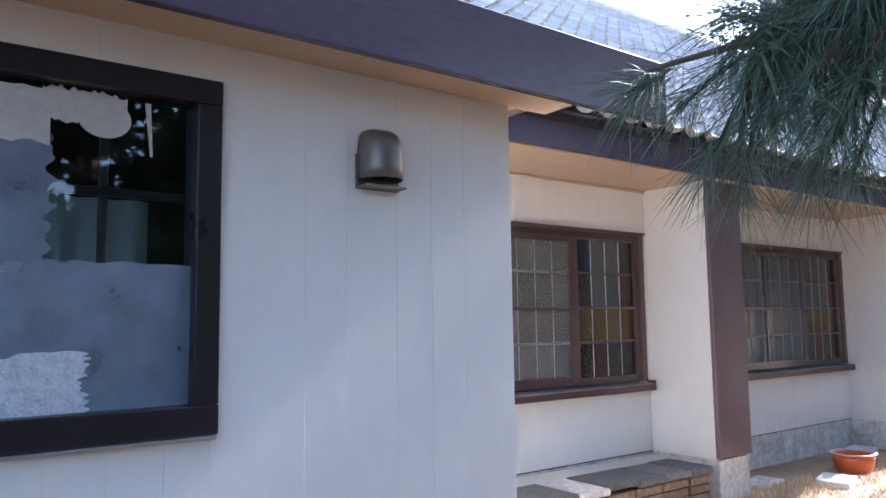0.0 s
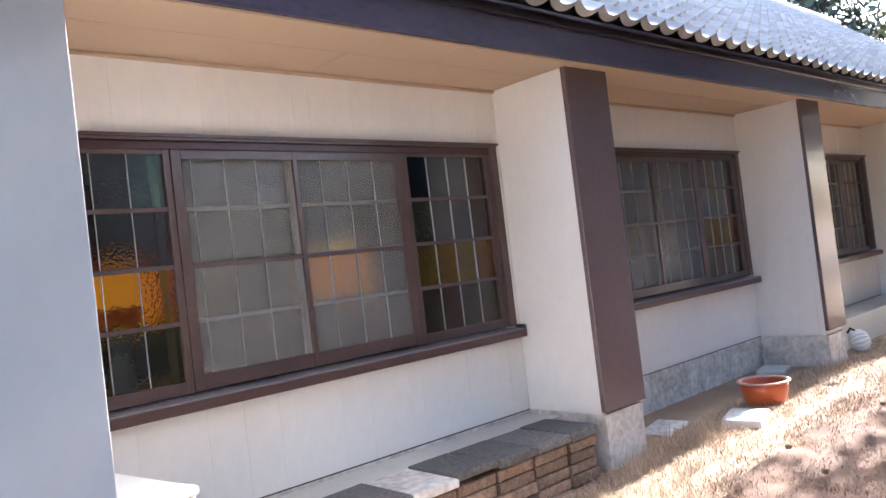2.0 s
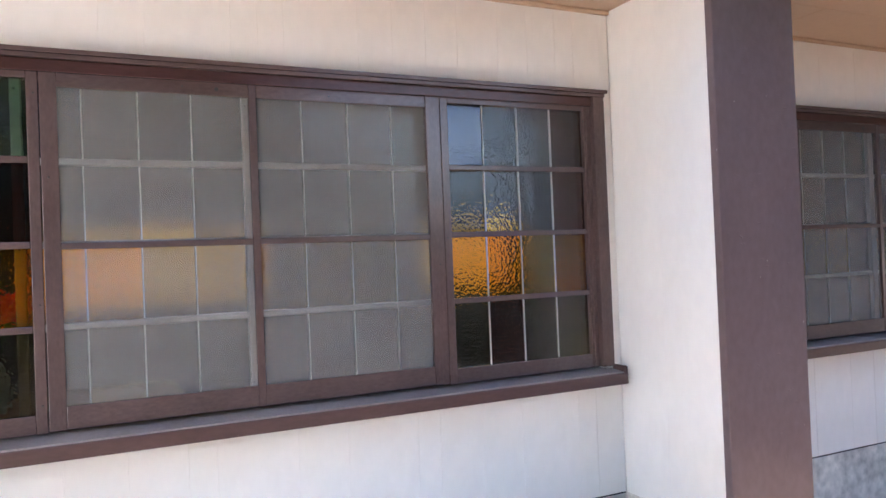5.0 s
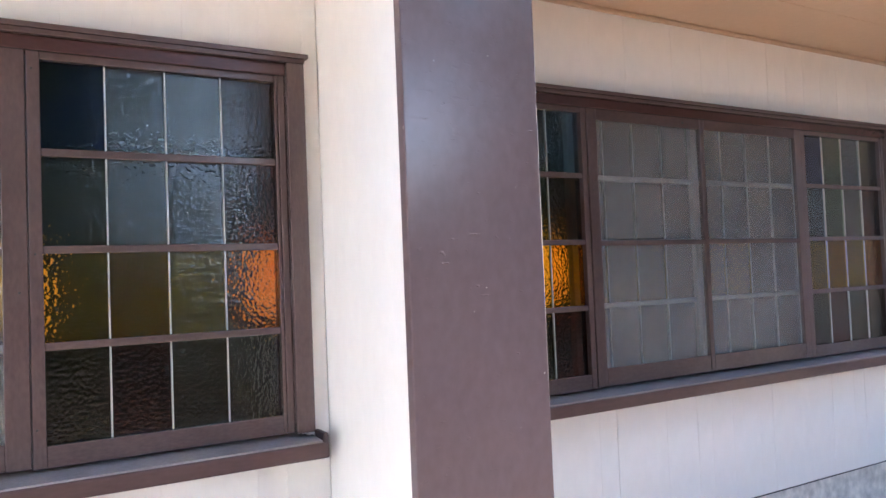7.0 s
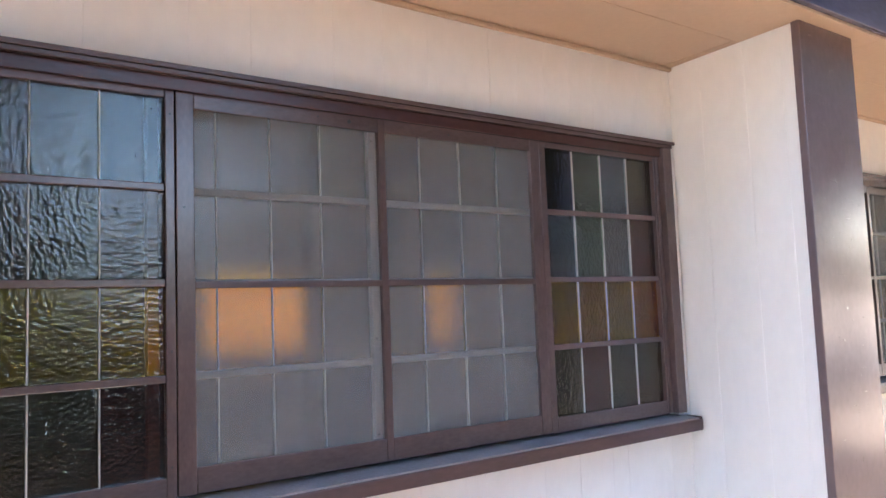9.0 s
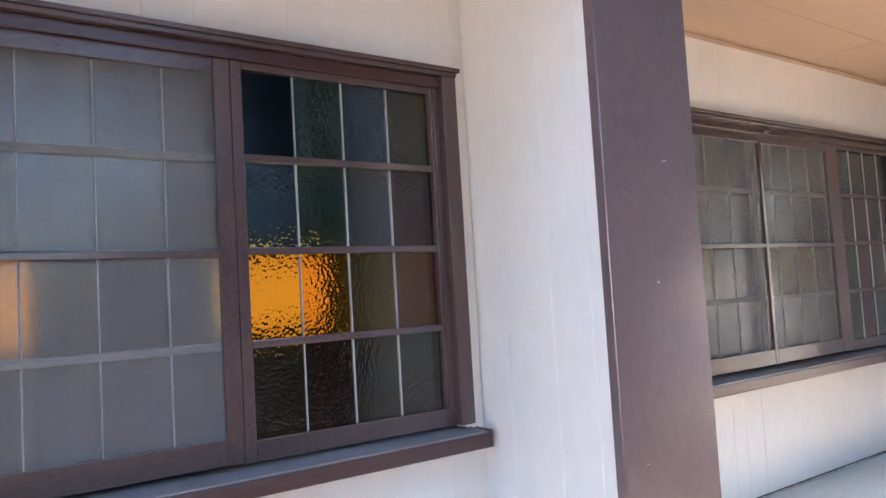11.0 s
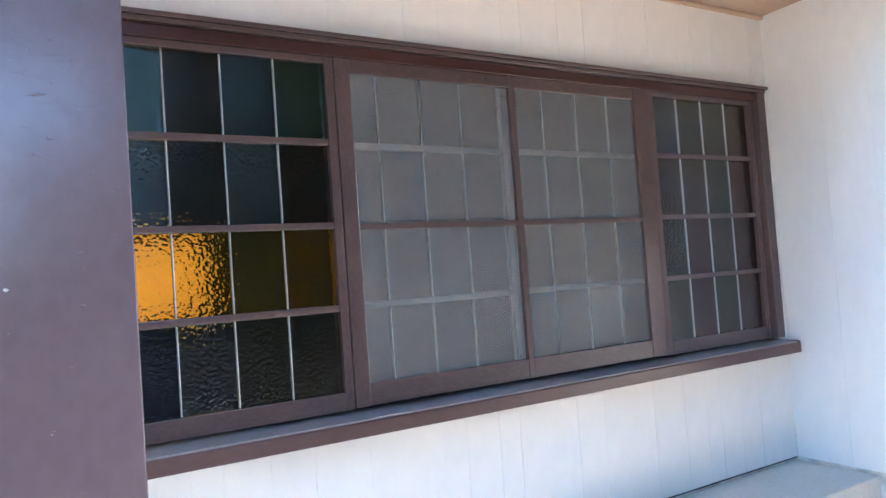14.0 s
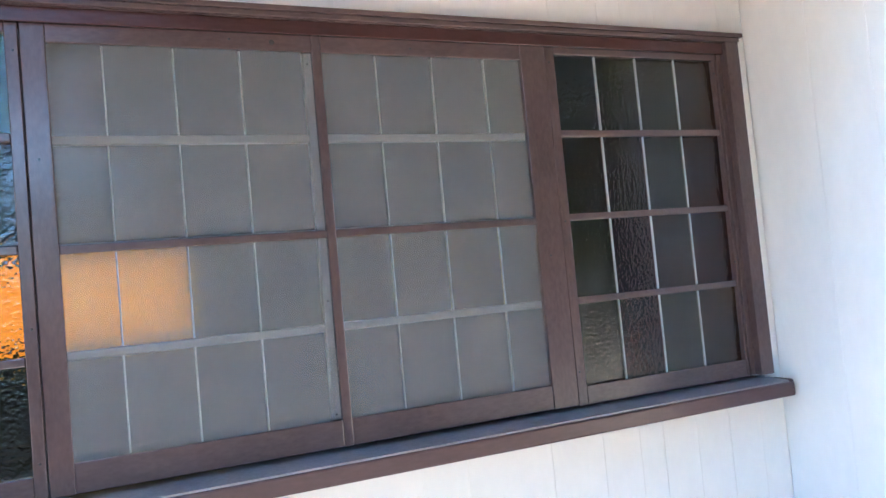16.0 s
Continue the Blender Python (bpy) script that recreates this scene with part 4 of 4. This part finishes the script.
# ---- table, vase and flowers inside ----
table = thing("side_table", "honey-coloured wooden table behind the window", "table", at=(-0.22, 0.55, 0.20))
boxpart("tabletop", table, TIMBER, -0.5, 0.6, -0.3, 0.3, 0.62, 0.66, 0.006)
for x in (-0.45, 0.55):
    for y in (-0.25, 0.25):
        boxpart("leg", table, TIMBER, x - 0.025, x + 0.025, y - 0.025, y + 0.025, 0, 0.62, 0.004)
vase = thing("vase", "pale blue vase holding red flowers", "vase", at=(-0.31, 0.42, 0.86))
bm = bmesh.new()
lathe(bm, [(0.04, 0), (0.065, 0.03), (0.07, 0.10), (0.045, 0.17), (0.04, 0.20)], 28)
part("body", bm, CERAMIC, vase, "", True)
for i in range(14):
    bm = bmesh.new()
    a = i * 2.4
    tip = Vector((0.09 * math.cos(a), 0.07 * math.sin(a), 0.39 + 0.05 * math.sin(i * 3.1)))
    tube(bm, [Vector((0, 0, 0.12)), tip * 0.6 + Vector((0, 0, 0.05)), tip], [0.004, 0.004, 0.003], 6)
    part("stem", bm, STEM, vase)
    bm = bmesh.new()
    for q in range(16):
        b, c = q * 2.399, math.acos(1 - 2 * (q + 0.5) / 16)
        d = Vector((math.cos(b) * math.sin(c), math.sin(b) * math.sin(c), math.cos(c)))
        u = d.orthogonal().normalized()
        w = d.cross(u)
        p = tip + d * 0.026
        bm.faces.new([bm.verts.new(p + v) for v in (u * 0.022, d * 0.024 + w * 0.018, -u * 0.022, d * 0.004 - w * 0.02)])
    part("flower", bm, RED, vase, "red flower head")

# ---- trees ----
def needles(bm, at, way, count, length, r, wide):
    """A brush of pine needles round a twig tip."""
    for i in range(count):
        d = (way + Vector((r.uniform(-1, 1), r.uniform(-1, 1), r.uniform(-1, 0.8))) * 0.95).normalized()
        l = length * r.uniform(0.7, 1.15)
        u = d.orthogonal().normalized() * wide
        w = d.cross(u)
        base = at + Vector((r.uniform(-1, 1), r.uniform(-1, 1), r.uniform(-1, 1))) * 0.010 - way * r.uniform(0, 0.06)
        bend = Vector((0, 0, -0.10 * l))
        vs = [bm.verts.new(base + q) for q in (u, -0.5 * u + 0.87 * w, -0.5 * u - 0.87 * w)]
        ms = [bm.verts.new(base + d * l * 0.6 + bend * 0.3 + q * 0.8) for q in (u, -0.5 * u + 0.87 * w, -0.5 * u - 0.87 * w)]
        tip = bm.verts.new(base + d * l + bend)
        for j in range(3):
            bm.faces.new((vs[j], vs[(j + 1) % 3], ms[(j + 1) % 3], ms[j]))
            bm.faces.new((ms[j], ms[(j + 1) % 3], tip))


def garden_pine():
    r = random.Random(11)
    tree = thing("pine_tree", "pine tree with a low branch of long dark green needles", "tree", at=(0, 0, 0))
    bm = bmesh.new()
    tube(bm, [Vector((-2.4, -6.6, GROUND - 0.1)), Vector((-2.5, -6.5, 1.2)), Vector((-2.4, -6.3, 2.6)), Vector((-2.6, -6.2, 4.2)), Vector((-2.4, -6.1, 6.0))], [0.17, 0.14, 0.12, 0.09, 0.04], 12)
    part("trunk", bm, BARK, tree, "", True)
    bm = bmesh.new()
    # Limb and twig ends are placed to fit the opening camera view.
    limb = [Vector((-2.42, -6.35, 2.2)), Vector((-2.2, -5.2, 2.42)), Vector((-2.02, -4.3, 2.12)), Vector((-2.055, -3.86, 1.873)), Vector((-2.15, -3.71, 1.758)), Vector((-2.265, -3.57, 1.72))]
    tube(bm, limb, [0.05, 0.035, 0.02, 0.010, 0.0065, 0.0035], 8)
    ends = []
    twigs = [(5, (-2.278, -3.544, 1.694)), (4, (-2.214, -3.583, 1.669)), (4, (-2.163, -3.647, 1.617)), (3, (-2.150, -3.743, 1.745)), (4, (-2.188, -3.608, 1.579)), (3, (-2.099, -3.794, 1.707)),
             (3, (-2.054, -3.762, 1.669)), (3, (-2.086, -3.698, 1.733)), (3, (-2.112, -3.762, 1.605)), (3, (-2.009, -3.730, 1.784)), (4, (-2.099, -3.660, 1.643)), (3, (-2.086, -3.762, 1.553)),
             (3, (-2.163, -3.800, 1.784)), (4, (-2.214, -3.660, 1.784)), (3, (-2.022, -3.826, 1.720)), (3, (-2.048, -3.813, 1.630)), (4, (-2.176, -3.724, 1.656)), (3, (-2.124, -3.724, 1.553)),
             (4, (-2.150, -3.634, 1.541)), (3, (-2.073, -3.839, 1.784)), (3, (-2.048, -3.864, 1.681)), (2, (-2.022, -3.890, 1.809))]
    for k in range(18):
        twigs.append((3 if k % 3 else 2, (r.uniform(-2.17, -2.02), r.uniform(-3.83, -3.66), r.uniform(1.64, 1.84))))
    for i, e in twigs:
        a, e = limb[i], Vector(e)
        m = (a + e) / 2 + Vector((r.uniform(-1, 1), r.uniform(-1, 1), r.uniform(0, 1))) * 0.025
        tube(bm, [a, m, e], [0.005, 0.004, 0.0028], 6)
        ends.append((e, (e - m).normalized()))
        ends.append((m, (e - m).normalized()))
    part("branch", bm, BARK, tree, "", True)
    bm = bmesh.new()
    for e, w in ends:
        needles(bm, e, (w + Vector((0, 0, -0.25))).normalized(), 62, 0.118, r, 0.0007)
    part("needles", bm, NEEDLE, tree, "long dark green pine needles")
    # Unseen crown overhead, added to dim the sky light on the block wall.
    pine_crown(tree, (-3.4, -5.9), (3.7, 2.5), 3.1, 6.8, 800, 11)


def pine_crown(tree, middle, reach, z0, z1, clumps, seed):
    """A crown of many small needle clumps with gaps."""
    r = random.Random(seed)
    verts, faces = [], []
    for i in range(clumps):
        a, h, q = r.uniform(0, math.tau), r.uniform(z0, z1), r.uniform(0.05, 1.0) ** 0.5
        q *= 1.1 - 0.45 * (h - z0) / (z1 - z0) + 0.15 * math.sin(3 * a + seed)
        c = Vector((middle[0] + math.cos(a) * reach[0] * q, middle[1] + math.sin(a) * reach[1] * q, h + 0.3 * math.sin(3 * a)))
        for k in range(16):
            d = Vector((r.gauss(0, 1), r.gauss(0, 1), r.gauss(0, 0.7) + 0.3)).normalized()
            w = d.orthogonal().normalized() * 0.014
            n0 = len(verts)
            l = r.uniform(0.15, 0.32)
            verts += [c - w, c + w, c + d * l + w * 0.4, c + d * l - w * 0.4]
            faces.append((n0, n0 + 1, n0 + 2, n0 + 3))
    me = bpy.data.meshes.new("crown")
    me.from_pydata([tuple(v) for v in verts], [], faces)
    me.materials.append(NEEDLE)
    shared("crown", me, tree)


def tall_pine(x, y, seed, middle, reach, z0, z1, clumps):
    tree = thing("pine_tree", "unseen pine added to shade the ground by the front room", "tree")
    bm = bmesh.new()
    tube(bm, [Vector((x, y, GROUND - 0.1)), Vector((x - 0.1, y + 0.1, 1.8)), Vector((x + 0.1, y + 0.3, z0)), Vector((*middle, (z0 + z1) / 2)), Vector((*middle, z1))], [0.16, 0.14, 0.11, 0.07, 0.03], 12)
    for i in range(10):
        a, h = i * 2.4, z0 + (z1 - z0) * i / 11
        p = Vector((*middle, h))
        tube(bm, [p, p + Vector((math.cos(a) * reach[0] * 0.5, math.sin(a) * reach[1] * 0.5, 0.25)), p + Vector((math.cos(a) * reach[0] * 0.85, math.sin(a) * reach[1] * 0.85, 0.2))], [0.035, 0.022, 0.008], 6)
    part("trunk", bm, BARK, tree, "", True)
    pine_crown(tree, middle, reach, z0, z1, clumps, seed)


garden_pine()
# Pine outside the view, added only to shade the front room's ground.
tall_pine(3.4, -6.8, 21, (3.2, -5.0), (3.4, 2.6), 3.6, 6.6, 1900)


def leafy_tree(x, y, height, spread, seed, mat, label, low=0.35, leaves=2600, size=0.16):
    r = random.Random(seed)
    tree = thing("tree", label, "tree", at=(x, y, GROUND))
    bm = bmesh.new()
    tops = []
    trunk = [Vector((0.3 * math.sin(i * 1.3 + seed) * i / 5, 0.3 * math.cos(i * 1.7 + seed) * i / 5, height * 0.92 * i / 5)) for i in range(6)]
    tube(bm, trunk, [height * 0.026 * (1 - 0.16 * i) for i in range(6)], 10)
    for i in range(16):
        f = low + (0.95 - low) * i / 16
        k = min(int(f * 5), 4)
        base = trunk[k].lerp(trunk[k + 1], f * 5 - k)
        a = i * 2.4 + seed
        reach = spread * (1.1 - 0.75 * f) * r.uniform(0.7, 1.1)
        tip = base + Vector((math.cos(a) * reach, math.sin(a) * reach, reach * r.uniform(0.05, 0.4)))
        mid = (base + tip) / 2 + Vector((0, 0, 0.1 * reach))
        tube(bm, [base, mid, tip], [height * 0.009, height * 0.006, height * 0.002], 6)
        tops += [tip, mid.lerp(tip, 0.5), mid, tip + Vector((r.uniform(-1, 1), r.uniform(-1, 1), r.uniform(0, 1))) * 0.25 * spread]
    tops.append(trunk[-1])
    part("trunk", bm, BARK, tree, "", True)
    verts, faces = [], []
    for i in range(leaves):
        c = r.choice(tops) + Vector((r.gauss(0, 1), r.gauss(0, 1), r.gauss(0, 0.6))) * spread * 0.13
        u = Vector((r.gauss(0, 1), r.gauss(0, 1), r.gauss(0, 1))).normalized()
        w = u.orthogonal().normalized()
        s = size * r.uniform(0.5, 1.2)
        n0 = len(verts)
        verts += [c - u * s, c + w * s * 0.45, c + u * s, c - w * s * 0.45]
        faces.append((n0, n0 + 1, n0 + 2, n0 + 3))
    me = bpy.data.meshes.new("crown")
    me.from_pydata([tuple(v) for v in verts], [], faces)
    me.materials.append(mat)
    shared("crown", me, tree)


leafy_tree(24, 9.5, 16, 5.0, 1, LEAF, "tall dark conifer standing beyond the roof", 0.35, 8000, 0.28)
leafy_tree(31.5, 8.5, 12.5, 4.5, 2, LEAF, "tall dark conifer standing beyond the roof", 0.3, 4300, 0.28)
leafy_tree(38, 17, 16, 5.5, 9, LEAF, "tall dark conifer standing beyond the roof", 0.3, 3600, 0.34)
leafy_tree(29, 3, 9, 3.6, 3, LEAF_Y, "yellow-green tree beyond the end of the house", 0.25, 4200, 0.24)
# Trees out of view, added to shade the lawn and darken reflections.
leafy_tree(9.6, -3.9, 7.4, 3.0, 4, LEAF, "leafy garden tree out of view, added for shade and dark reflections", 0.42, 9500, 0.15)
leafy_tree(13.6, -4.4, 8.0, 3.2, 14, LEAF, "leafy garden tree out of view, added for shade and dark reflections", 0.35, 9500, 0.16)
leafy_tree(15.0, -8.2, 8.0, 3.4, 15, LEAF, "leafy garden tree out of view, added for shade and dark reflections", 0.3, 9500, 0.16)
leafy_tree(18.5, -9.5, 8.0, 3.4, 5, LEAF, "leafy garden tree out of view, added for shade and dark reflections", 0.2, 5200, 0.18)
leafy_tree(21.0, -12.0, 9.0, 3.8, 6, LEAF, "leafy garden tree out of view, added for shade and dark reflections", 0.2, 5200, 0.2)


# More unseen trees, low-crowned, added to darken what the panes reflect.
leafy_tree(8.4, -6.8, 5.5, 2.3, 37, LEAF, "leafy garden tree out of view, added for shade and dark reflections", 0.08, 7000, 0.15)
leafy_tree(11.6, -8.8, 6.5, 2.8, 38, LEAF, "leafy garden tree out of view, added for shade and dark reflections", 0.08, 7000, 0.17)
leafy_tree(-4.4, -10.4, 8.0, 3.0, 31, LEAF, "leafy garden tree out of view, added for shade and dark reflections", 0.15, 7000, 0.2)
leafy_tree(-1.2, -9.4, 8.5, 3.0, 32, LEAF, "leafy garden tree out of view, added for shade and dark reflections", 0.12, 8000, 0.2)
leafy_tree(2.0, -11.2, 8.0, 3.0, 33, LEAF, "leafy garden tree out of view, added for shade and dark reflections", 0.12, 7000, 0.2)


def shrub(x, y, h, spread, seed):
    """A low clipped-out bush of many small leaves on a few stems."""
    r = random.Random(seed)
    bush = thing("shrub", "unseen green shrub added to darken the window reflections", "shrub", group="shrubs along the lawn", at=(x, y, GROUND))
    bm = bmesh.new()
    tips = []
    for i in range(7):
        a = i * 2.4 + seed
        tip = Vector((math.cos(a) * spread * 0.5, math.sin(a) * spread * 0.4, h * r.uniform(0.5, 0.85)))
        tube(bm, [Vector((0, 0, -0.05)), tip * 0.5 + Vector((0, 0, 0.1)), tip], [0.03, 0.02, 0.008], 6)
        tips.append(tip)
    part("stem", bm, BARK, bush, "", True)
    verts, faces = [], []
    for i in range(2600):
        c = r.choice(tips) + Vector((r.gauss(0, 0.30) * spread, r.gauss(0, 0.24) * spread, r.gauss(-0.15, 0.20) * h))
        c.z = min(max(c.z, 0.02), h * 1.05)
        u = Vector((r.gauss(0, 1), r.gauss(0, 1), r.gauss(0, 1))).normalized()
        w = u.orthogonal().normalized()
        q = r.uniform(0.06, 0.14)
        n0 = len(verts)
        verts += [c - u * q, c + w * q * 0.5, c + u * q, c - w * q * 0.5]
        faces.append((n0, n0 + 1, n0 + 2, n0 + 3))
    me = bpy.data.meshes.new("leaves")
    me.from_pydata([tuple(v) for v in verts], [], faces)
    me.materials.append(LEAF)
    shared("leaves", me, bush)


# Unseen shrub row, added and heightened to darken the lower panes' reflections.
for i in range(14):
    shrub(-9 + 2.1 * i + rng.uniform(-0.3, 0.3), -10.5 + rng.uniform(-0.6, 0.6), 1.8 + rng.uniform(0, 0.7) + (2.0 if i > 8 else 0.8 if i > 7 else 0), 1.5, 40 + i)

# ---- dry grass ----
r = random.Random(5)
verts, faces = [], []
for i in range(60000):
    x, y = r.uniform(-1.0, 9.5), -0.55 - abs(r.gauss(0, 1.0))
    if 1 < x < 6 and noise.noise((x * 1.3, y * 1.3, 5)) < -0.25 and y < -1.2:
        continue
    if x < 2.2 and y > -0.72:
        continue
    if 2.0 < x < 6.4 and y < -1.45 + 0.3 * noise.noise((x * 2, y * 2, 9)) and r.random() < 0.75:
        continue
    clump = noise.noise((x * 7, y * 7, 3))
    if r.random() < -clump * 1.6:
        continue
    a, l = r.uniform(0, math.tau), r.uniform(0.02, 0.075) * (1 + 0.9 * max(0, clump))
    lean = r.uniform(0.3, 1.6)
    z = GROUND - 0.005 + 0.05 * noise.noise((x * 0.7, y * 0.7, 0)) + (0.045 * math.exp(-((y + 1.0) / 0.5) ** 2) if x > 1 else 0)
    d = Vector((math.cos(a) * lean, math.sin(a) * lean, 1)).normalized() * l
    s = Vector((-math.sin(a), math.cos(a), 0)) * 0.0022
    p = Vector((x, y, z))
    n0 = len(verts)
    verts += [p - s, p + s, p + d * 0.6 + s * 0.7, p + d * 0.6 - s * 0.7, p + d + Vector((0, 0, -0.2 * l))]
    faces += [(n0, n0 + 1, n0 + 2, n0 + 3), (n0 + 3, n0 + 2, n0 + 4)]
for i in range(1500):
    x, y = r.choice(((2.75, -0.78), (3.25, -0.82), (3.05, -0.95), (4.4, -0.85), (2.3, -0.85), (5.6, -0.8)))
    x, y = x + r.gauss(0, 0.16), y + r.gauss(0, 0.06)
    a, l = r.uniform(0, math.tau), r.uniform(0.05, 0.16)
    d = Vector((math.cos(a) * 0.5, math.sin(a) * 0.5, 1)).normalized() * l
    s2 = Vector((-math.sin(a), math.cos(a), 0)) * 0.0018
    p = Vector((x, y, GROUND + 0.03))
    n0 = len(verts)
    verts += [p - s2, p + s2, p + d * 0.6 + s2 * 0.7, p + d * 0.6 - s2 * 0.7, p + d]
    faces += [(n0, n0 + 1, n0 + 2, n0 + 3), (n0 + 3, n0 + 2, n0 + 4)]
me = bpy.data.meshes.new("dry_grass")
me.from_pydata([tuple(v) for v in verts], [], faces)
me.materials.append(STRAW)
tagged(new("dry_grass", me), "bleached dry grass blades covering the ground", "grass", "", "stuff")

# brown withered grass on the litter patch, tree shade also in its colour
BROWN_BLADES = material("brown_grass_blades", (0.34, 0.20, 0.12), 0.85, 0.3, 3, 50, 0.0, per_island=0.5)
verts, faces = [], []
for i in range(24000):
    x, y = r.uniform(2.0, 6.5), r.uniform(-3.3, -1.32)
    if noise.noise((x * 5, y * 5, 8)) < -0.3:
        continue
    a, l, lean = r.uniform(0, math.tau), r.uniform(0.02, 0.07), r.uniform(0.4, 2.0)
    z = GROUND + 0.035 + 0.05 * noise.noise((x * 0.7, y * 0.7, 0)) + 0.045 * math.exp(-((y + 1.0) / 0.5) ** 2)
    d = Vector((math.cos(a) * lean, math.sin(a) * lean, 1)).normalized() * l
    s3 = Vector((-math.sin(a), math.cos(a), 0)) * 0.002
    p = Vector((x, y, z))
    n0 = len(verts)
    verts += [p - s3, p + s3, p + d * 0.6 + s3 * 0.7, p + d * 0.6 - s3 * 0.7, p + d + Vector((0, 0, -0.2 * l))]
    faces += [(n0, n0 + 1, n0 + 2, n0 + 3), (n0 + 3, n0 + 2, n0 + 4)]
me = bpy.data.meshes.new("brown_grass")
me.from_pydata([tuple(v) for v in verts], [], faces)
me.materials.append(BROWN_BLADES)
tagged(new("brown_grass", me), "brown withered grass blades, tree shade also put into their colour", "grass", "", "stuff")

# ---- roof ----
TW, TL = 0.236, 0.25


def tile_shape(thick=0.040):
    """One wavy pan tile, its nose at y = 0, rising along +y."""
    n = 10
    xs = [TW * i / n for i in range(n + 1)]
    wave = [0.022 - 0.056 * math.sin(math.pi * i / n) ** 0.75 for i in range(n + 1)]
    top = [(x, 0.0, w + thick) for x, w in zip(xs, wave)]
    v = top + [(x, TL * 1.06, w) for x, w in zip(xs, wave)] + [(x, 0.024, w - 0.012) for x, w in zip(xs, wave)] + top
    m = n + 1
    f = [(i, i + 1, m + i + 1, m + i) for i in range(n)] + [(2 * m + i, 2 * m + i + 1, 3 * m + i + 1, 3 * m + i) for i in range(n)]
    return v, f


def roof(name, x0, x1, y0, z0, slope, rows, near, label):
    th = math.atan(slope)
    obj = thing(name, label, "roof", "structure")
    v, f = tile_shape()
    me = bpy.data.meshes.new("roof_tile")
    me.from_pydata(v, [], f)
    me.materials.append(TILE)
    for p in me.polygons:
        p.use_smooth = True
    sv, sf = [], []
    rr = random.Random(3)
    cols = int((x1 - x0) / TW)
    made = 0
    for j in range(rows):
        for i in range(cols):
            px, py, pz = x0 + i * TW, y0 + j * TL * math.cos(th), z0 + j * TL * math.sin(th)
            if near[0] <= px <= near[1] and j < near[2] and made < 300:
                ob = shared("roof_tile", me, obj, (px, py, pz), (th + rr.uniform(-0.006, 0.006), 0, 0))
                made += 1
            else:
                b = len(sv)
                jig = rr.uniform(-0.006, 0.006)
                c, s = math.cos(th + jig), math.sin(th + jig)
                sv += [(px + a, py + q * c - w * s, pz + q * s + w * c) for a, q, w in v]
                sf += [tuple(b + k for k in face) for face in f]
    rest = bpy.data.meshes.new("far_tiles")
    rest.from_pydata(sv, [], sf)
    rest.materials.append(TILE_FAR)
    for p in rest.polygons:
        p.use_smooth = True
    ob = shared("far_tiles", rest, obj)
    tagged(ob, kind="stuff")
    run = rows * TL * math.cos(th)
    bm = bmesh.new()
    vs = [bm.verts.new(q) for q in ((x0, y0 + 0.05, z0 - 0.05), (x1, y0 + 0.05, z0 - 0.05), (x1, y0 + run, z0 - 0.05 + run * slope), (x0, y0 + run, z0 - 0.05 + run * slope))]
    top = [bm.verts.new(q.co + Vector((0, 0, 0.02))) for q in vs]
    bm.faces.new(vs)
    bm.faces.new(top)
    for i in range(4):
        bm.faces.new((vs[i], vs[(i + 1) % 4], top[(i + 1) % 4], top[i]))
    part("roof_deck", bm, FASCIA, obj)
    return obj, y0 + run, z0 + run * slope


obj, ry, rz = roof("roof", -6.2, X_END + 0.4, -0.97, 2.755, 0.80, 24, (-0.2, 6.6, 10), "grey glazed wavy tiled roof of the house")
bm = bmesh.new()
tube(bm, [Vector((-6.2, ry, rz + 0.04)), Vector((X_END + 0.4, ry, rz + 0.04))], [0.11, 0.11], 12)
part("ridge", bm, TILE_FAR, obj)
bm = bmesh.new()
vs = [bm.verts.new(q) for q in ((-6.2, ry, rz), (X_END + 0.4, ry, rz), (X_END + 0.4, 8.6, 2.7), (-6.2, 8.6, 2.7))]
bm.faces.new(vs)
part("rear_slope", bm, TILE_FAR, obj)
roof("roof_block", -6.2, -0.55, -2.290, 2.36, 0.28, 6, (-3.2, -0.6, 6), "grey glazed wavy tiled roof of the front room")
